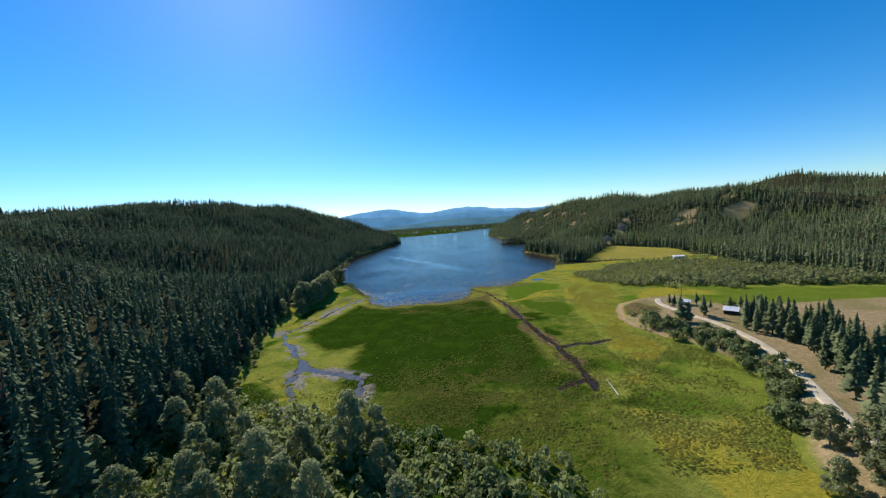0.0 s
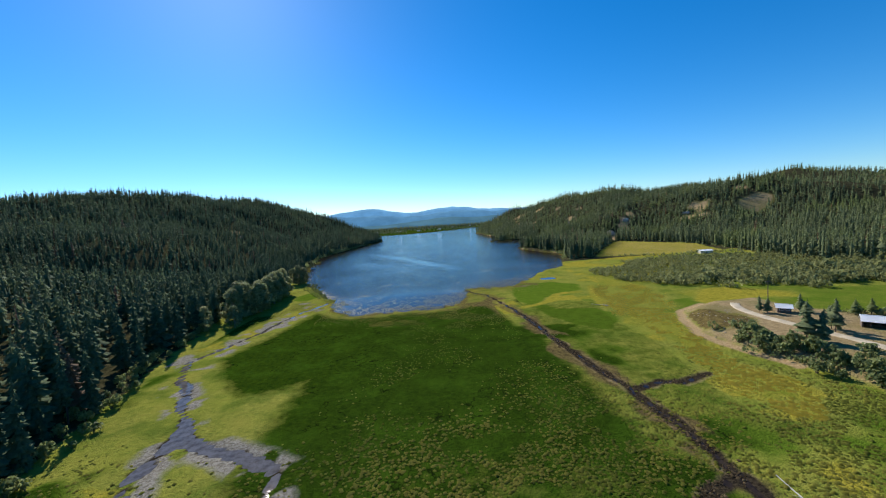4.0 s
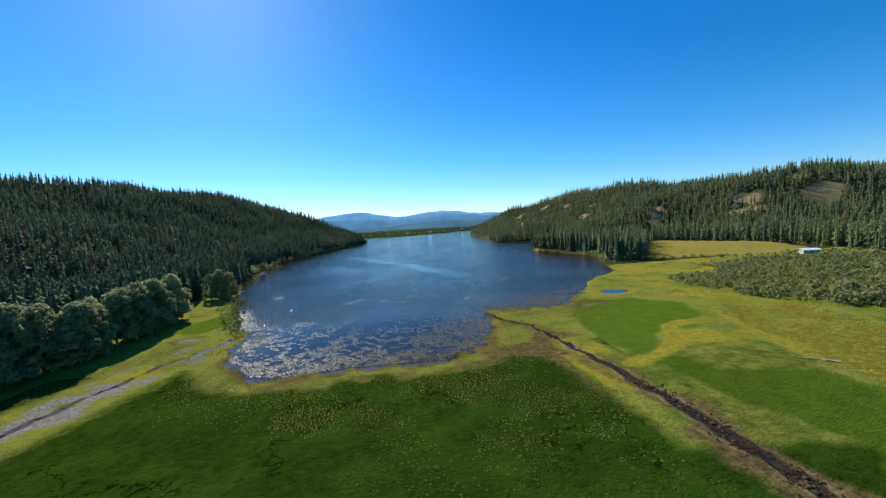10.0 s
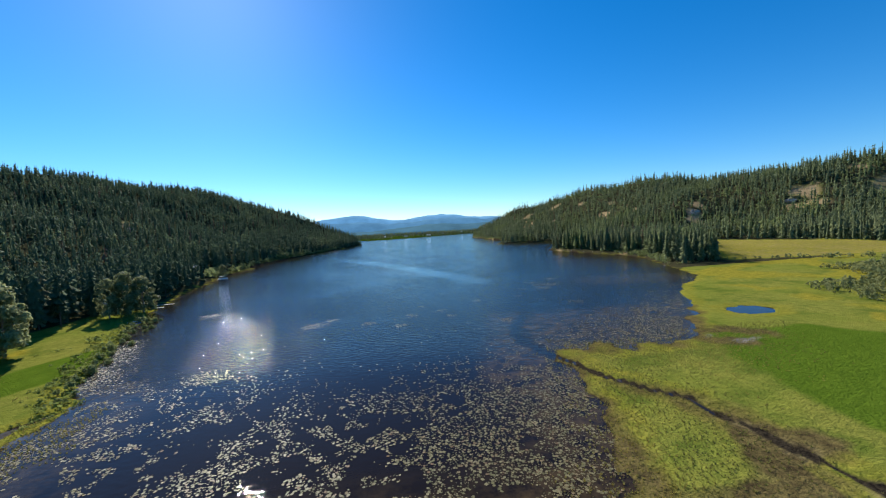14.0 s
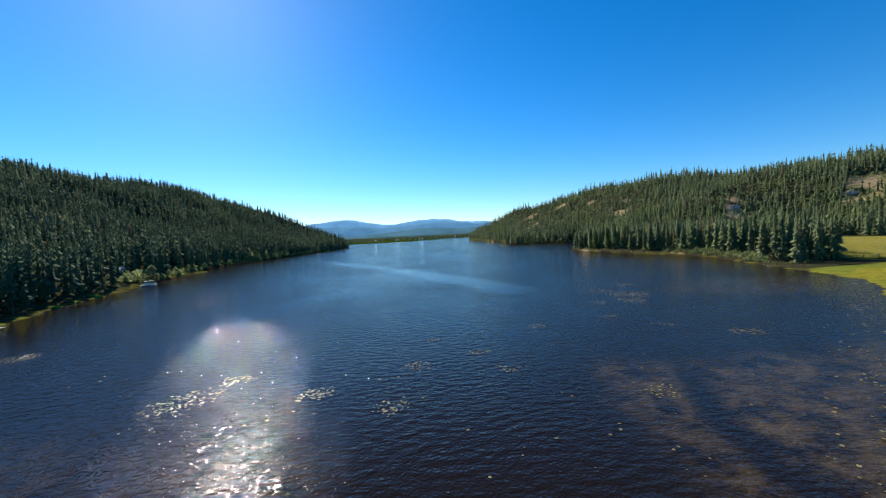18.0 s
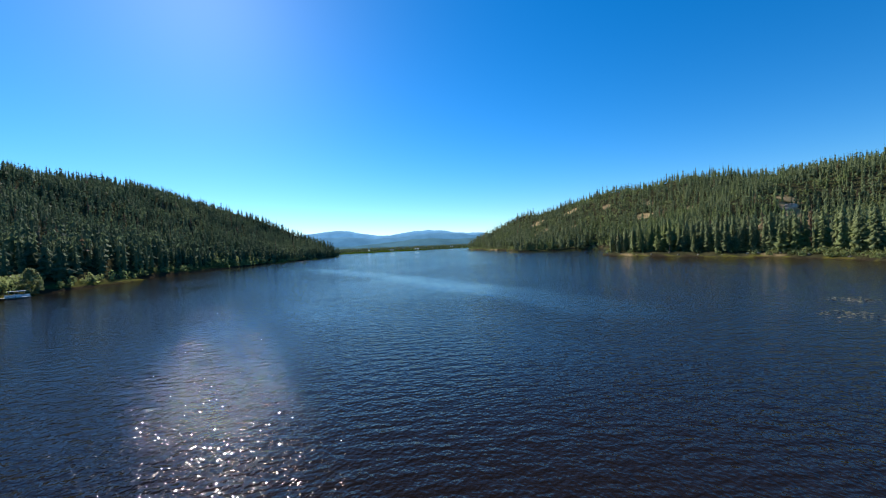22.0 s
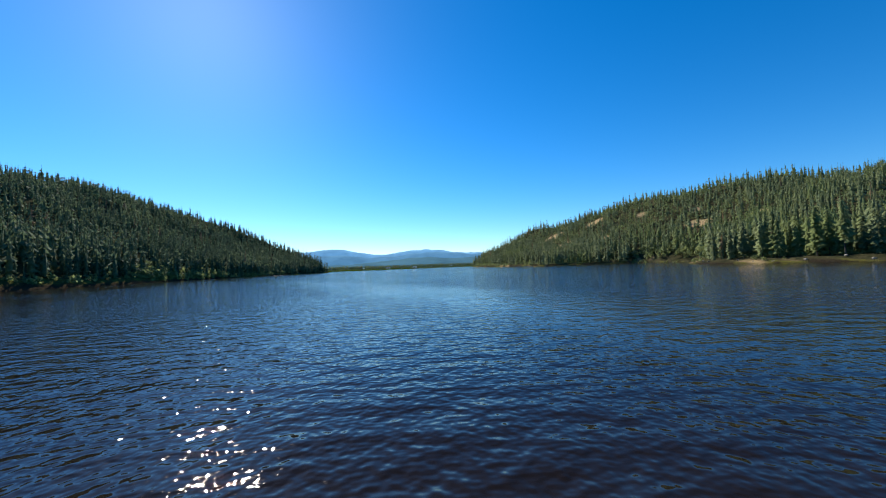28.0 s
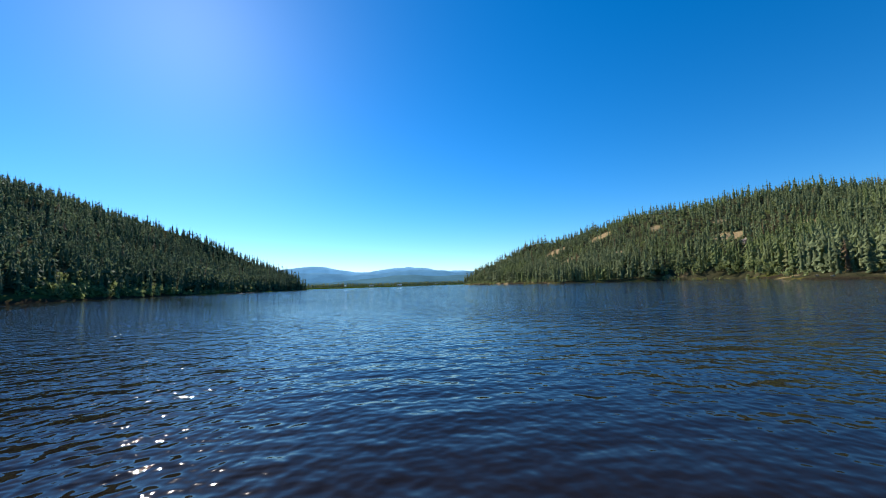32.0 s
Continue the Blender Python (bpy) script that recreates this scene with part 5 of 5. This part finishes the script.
def dock(x, y, turn, length, width, label):
    t = empty("dock", Matrix.Translation((x, y, 0)) @ Matrix.Rotation(radians(turn), 4, "Z"))
    for s in (-1, 1):
        part("stringer", box_bm((0, length, s * (width / 2 - 0.15) - 0.06, s * (width / 2 - 0.15) + 0.06, 0.18, 0.38)), BOARDS, t)
    me = None
    for k, px in enumerate(np.arange(0.0, length, 0.32)):
        if me is None:
            o = part("plank", box_bm((0, 0.29, -width / 2, width / 2, 0.38, 0.43)), PLANK, t)
            me = o.data
        else:
            o = part("plank", me, None, t)
        o.location = (px, 0, rng.uniform(-0.006, 0.006))
    for px in np.arange(0.4, length, 2.6):
        for s in (-1, 1):
            v, f = tubes(([(px, s * (width / 2 + 0.08), -1.2), (px, s * (width / 2 + 0.08), 0.8)], [0.08, 0.08], 7))
            part("post", mesh_from("post", v, f, [BARK]), None, t)
    tagged(t, label, "dock", "docks")


dock(-121, 407, 12, 9.0, 1.4, "bleached plank dock reaching into the lake")
dock(-119, 400, 8, 8.0, 1.3, "bleached plank dock reaching into the lake")
dock(-143, 500, 5, 7.5, 2.4, "short wide plank dock below the cottage")


def pontoon_boat(x, y, turn):
    t = empty("pontoon_boat", Matrix.Translation((x, y, 0)) @ Matrix.Rotation(radians(turn), 4, "Z"))
    for s in (-1, 1):
        v, f = tubes(([(-3.0, s * 0.9, 0.12), (-2.6, s * 0.9, 0.1), (2.4, s * 0.9, 0.1), (3.1, s * 0.9, 0.35)], [0.15, 0.32, 0.32, 0.06], 10))
        part("pontoon", mesh_from("pontoon", v, f, [STEEL], None, True), None, t)
    part("deck", box_bm((-2.9, 2.8, -1.25, 1.25, 0.42, 0.55), bevel=0.03), WHITE_BOAT, t)
    for s in (-1, 1):
        part("side_rail", box_bm((-2.7, 2.5, s * 1.2 - 0.03, s * 1.2 + 0.03, 0.6, 1.25)), WHITE_BOAT, t)
    for px in (-1.6, 1.0):
        for s in (-1, 1):
            part("canopy_post", box_bm((px - 0.03, px + 0.03, s * 1.1 - 0.03, s * 1.1 + 0.03, 0.55, 2.35)), STEEL, t)
    part("canopy", box_bm((-2.1, 1.5, -1.3, 1.3, 2.35, 2.47), bevel=0.04), WHITE_BOAT, t)
    part("console", box_bm((0.2, 0.8, -0.9, -0.3, 0.55, 1.4), bevel=0.05), WHITE_BOAT, t)
    part("bench", box_bm((-2.6, -1.9, -1.0, 1.0, 0.55, 1.0), bevel=0.06), CREAM, t)
    tagged(t, "white pontoon boat with a canopy moored at the dock", "boat")


pontoon_boat(-138, 503, 8)


def rowboat(x, y, z, turn, mat, label):
    """A small open hull lofted from stations."""
    t = empty("rowboat", Matrix.Translation((x, y, z)) @ Matrix.Rotation(radians(turn), 4, "Z"))
    V, F = [], []
    st = np.linspace(0, 1, 9)
    for u in st:
        w = 0.62 * math.sin(math.pi * min(1, 0.18 + u * 0.82) ** 0.8) ** 0.7 + 0.02
        for k in range(9):
            a = math.pi * k / 8
            V.append((u * 3.6 - 1.8, -math.cos(a) * w, 0.42 - 0.42 * math.sin(a) ** 0.7 + 0.15 * u * u))
    for i in range(8):
        for k in range(8):
            o = i * 9 + k
            F.append((o, o + 1, o + 10, o + 9))
    hull = part("hull", mesh_from("hull", V, F, [mat], None, True), None, t)
    sol = hull.modifiers.new("skin", "SOLIDIFY")
    sol.thickness = 0.04
    for px in (-0.7, 0.5):
        part("seat", box_bm((px - 0.13, px + 0.13, -0.5, 0.5, 0.26, 0.30)), PLANK, t)
    tagged(t, label, "boat")


rowboat(-101, 372, 0.0, 60, BLUE_BOAT, "small blue rowing boat drawn up at the bank")
rowboat(-104, 375, 0.05, 35, WHITE_BOAT, "small white rowing boat at the bank")


def fallen_log(x0, y0, x1, y1, r, label, mat=LOG, z=0.5):
    n = 8
    path = [(x0 + (x1 - x0) * u, y0 + (y1 - y0) * u + 0.15 * math.sin(5 * u), z + 0.08 * math.sin(7 * u)) for u in np.linspace(0, 1, n)]
    t = empty("fallen_log")
    v, f = tubes((path, [r * (1.25 - 0.8 * u) for u in np.linspace(0, 1, n)], 9))
    part("stem", mesh_from("stem", v, f, [mat], None, True), None, t)
    for u, side in ((0.35, 1), (0.6, -1)):
        p = Vector(path[int(u * 7)])
        d = Vector((y1 - y0, x0 - x1, 0)).normalized() * side
        v, f = tubes(([p, p + d * 0.8 + Vector((0, 0, 0.4)), p + d * 1.7 + Vector((0, 0.4, 0.5))], [r * 0.4, r * 0.25, r * 0.08], 6))
        part("branch", mesh_from("branch", v, f, [mat]), None, t)
    tagged(t, label, "log", "fallen logs")


fallen_log(52.8, 114.7, 54.3, 127.5, 0.16, "long bleached fallen log lying in the marsh")
fallen_log(84, 246, 78, 252, 0.14, "thin bleached branch lying in the marsh")
fallen_log(-136, 840, -124, 812, 0.35, "dark drift log lying along the shore", BARK, 0.12)
fallen_log(-131, 862, -133, 835, 0.3, "dark drift log lying along the shore", BARK, 0.12)


def boulder(x, y, r, seed, z=None):
    q = np.random.default_rng(seed)
    bm = bmesh.new()
    bmesh.ops.create_icosphere(bm, subdivisions=2, radius=r)
    for v in bm.verts:
        v.co *= 0.8 + 0.4 * noise.noise(v.co / r * 1.3 + Vector((seed, 0, 0)))
        v.co.z *= 0.7
    me = bpy.data.meshes.new("boulder")
    bm.to_mesh(me)
    bm.free()
    me.materials.append(ROCK)
    o = new("boulder", me)
    o.location = (x, y, (float(ground_z(x, y)[0]) if z is None else z) + r * 0.15)
    o.rotation_euler = (0, 0, q.uniform(0, 6))
    tagged(o, "weathered tan boulder at the water's edge", "boulder", "shore boulders")


for k, (bx, by) in enumerate(along([(128, 432), (140, 455), (149, 485), (149, 515), (139, 545), (127, 585), (127, 602), (142, 630)], 9.0, 1.2)):
    boulder(bx, by, rng.uniform(0.4, 0.9), k)
for k, (bx, by) in enumerate(along([(152, 1000), (148, 1100), (148, 1210)], 22.0, 1.2)):
    boulder(bx, by, rng.uniform(0.6, 1.2), 50 + k)
boulder(-112, 124, 1.3, 91)
boulder(-104, 98, 1.2, 92)


def rock_outcrop(x, y, wide, tall, seed):
    """A craggy face of rock that breaks out of the slope."""
    bm = bmesh.new()
    bmesh.ops.create_icosphere(bm, subdivisions=4, radius=1)
    for v in bm.verts:
        c = v.co.copy()
        n = noise.noise(c * 1.6 + Vector((seed * 7, 0, 0))) + 0.5 * noise.noise(c * 4.3 + Vector((0, seed * 5, 0))) + 0.25 * noise.noise(c * 10)
        v.co = c * (0.85 + 0.35 * n)
        v.co.x, v.co.y, v.co.z = v.co.x * wide / 2, v.co.y * wide * 0.35, v.co.z * tall / 2 + 0.25 * abs(noise.noise(c * 7 + Vector((seed, 2, 0)))) * tall
    me = bpy.data.meshes.new("rock_outcrop")
    bm.to_mesh(me)
    bm.free()
    me.materials.append(CRAG)
    o = new("rock_outcrop", me)
    o.location = (x, y, float(ground_z(x, y)[0]) + tall * 0.12)
    o.rotation_euler = (0, 0, math.atan2(-x, y - 200) + 0.2)
    tagged(o, "craggy pinkish-tan rock outcrop among conifers on the slope", "rock", "rock outcrops")


CRAG = plain("pink_tan_rock", (0.52, 0.38, 0.29), 0.95, 0, 0.9, 0.35, 0.25)
for k, (ox, oy, ow, oh) in enumerate(((266, 606, 13, 9), (304, 632, 11, 7), (256, 738, 9, 5), (368, 586, 11, 5), (-262, 598, 7, 5))):
    rock_outcrop(ox, oy, ow, oh, k + 1)


def rubble():
    """Stones, clods and sticks on the scraped tip of the terrace."""
    rock = []
    for k in range(4):
        bm = bmesh.new()
        bmesh.ops.create_icosphere(bm, subdivisions=1, radius=1)
        v = np.array([tuple(p.co * (0.75 + 0.5 * noise.noise(p.co * 1.4 + Vector((k * 3, 0, 0))))) for p in bm.verts]) * (1, 1, 0.6)
        bm.verts.index_update()
        rock.append((v, np.array([[p.index for p in q.verts] for q in bm.faces])))
        bm.free()
    g = jitter_grid(90, 128, 190, 236, 0.8)
    s = survey(g[:, 0], g[:, 1])
    ok = (s["ter"] < 1.5) & (rng.random(len(g)) < 0.30 * smooth(24, 8, np.hypot(g[:, 0] - 107, g[:, 1] - 208)) * smooth(0.35, 0.6, fbm(g[:, 0], g[:, 1], 4, 66)))
    ok &= line_dist(ROAD, g[:, 0], g[:, 1]) > 3.2
    g, z = g[ok], s["z"][ok]
    sz = 0.12 + 0.45 * rng.random(len(g)) ** 3
    me = scatter_mesh("rubble", rock, np.stack([g[:, 0], g[:, 1], z], -1), np.stack([sz, sz], -1), ROCK)
    tagged(new("rubble", me), "tan stones and clods on the scraped bare soil", "rubble", kind="stuff")


rubble()


def roadside_conifers():
    """Conifers along the farm road and round the farmhouse."""
    trunk = mesh_from("trunk", *tubes(([(0, 0, -0.02), (0.004, 0, 0.4), (0, 0.003, 0.97)], [0.016, 0.010, 0.002], 6)), [BARK])
    crowns = [mesh_from("crown", *conifer(22, 9, 600 + k, radius=0.13 + 0.018 * k, low=0.07 + 0.04 * k, wide=0.3), [NEEDLES_R]) for k in range(4)]
    sites = [(*q, rng.uniform(8, 14)) for q in along([(148, 172), (144, 162), (142, 156)], 0.9, 3.6)]
    sites += [(*q, rng.uniform(10, 18)) for q in along([(139, 152), (135, 134), (129, 118), (121, 101)], 0.85, 4.6)]
    sites += [(*q, rng.uniform(11, 18)) for q in along([(113, 96), (104, 84), (98, 70), (96, 50)], 4.0, 3.5)]
    pines = [mesh_from("crown", *conifer(13, 7, 650 + k, radius=0.26, low=0.22, wide=0.5), [NEEDLES_R]) for k in range(3)]
    n_row = len(sites)
    sites += [(125.5, 207.5, 7), (127.5, 206, 6.5), (138.5, 204, 7.5), (112.5, 177, 13), (114.5, 174, 11), (126.5, 181, 11.5), (128.5, 184, 9), (150.6, 195.5, 6), (155, 194, 6.5), (156.5, 185, 8.5), (159, 186, 9), (139.5, 194.5, 5), (163, 188, 7)]
    for j, (x, y, h) in enumerate(sites):
        t = empty("roadside_conifer", Matrix.Translation((x, y, float(ground_z(x, y)[0]))) @ Matrix.Rotation(rng.uniform(0, 6.28), 4, "Z") @ Matrix.Diagonal((h * (0.78 + 0.07 * (j % 5)), h * (0.78 + 0.07 * (j % 5)), h * 0.98, 1)))
        part("trunk", trunk, None, t)
        part("crown", crowns[j % 4] if j < n_row else pines[j % 3], None, t)
        tagged(t, "green conifer beside the gravel farm road", "tree", "roadside conifers")


roadside_conifers()


# ---- far shore ----
def far_shore():
    for k in range(6):
        x = -230 + 90 * k + rng.uniform(-15, 15)
        y = float(np.interp(x, [-260, -100, 30, 230, 330], [1540, 1540, 1660, 2030, 2080])) + rng.uniform(110, 260)
        house("far_house", x, y, rng.uniform(-40, 40), rng.uniform(10, 20), 8, 3, 2.2, CREAM, ROOF_WHITE if k % 2 else ROOF_GREY, "distant pale house on the far shore")
    g = jitter_grid(-700, 800, 1520, 2500, 17)
    x, y = g.T
    s = survey(x, y)
    ok = (s["lake"] > 10) & (rng.random(len(x)) < 0.08 + 0.8 * smooth(0.55, 0.62, fbm(x, y, 120, 17)) + 0.5 * smooth(2100, 2400, y))
    x, y, z = x[ok], y[ok], s["z"][ok]
    h = rng.uniform(8, 16, len(x))
    me = scatter_mesh("far_trees", [conifer(5, 4, 410 + k, radius=0.28, wide=0.6) for k in range(3)], np.stack([x, y, z], -1), np.stack([h, h], -1), NEEDLES_R)
    tagged(new("far_trees", me), "scattered trees between the fields of the far shore", "trees", kind="stuff")


far_shore()
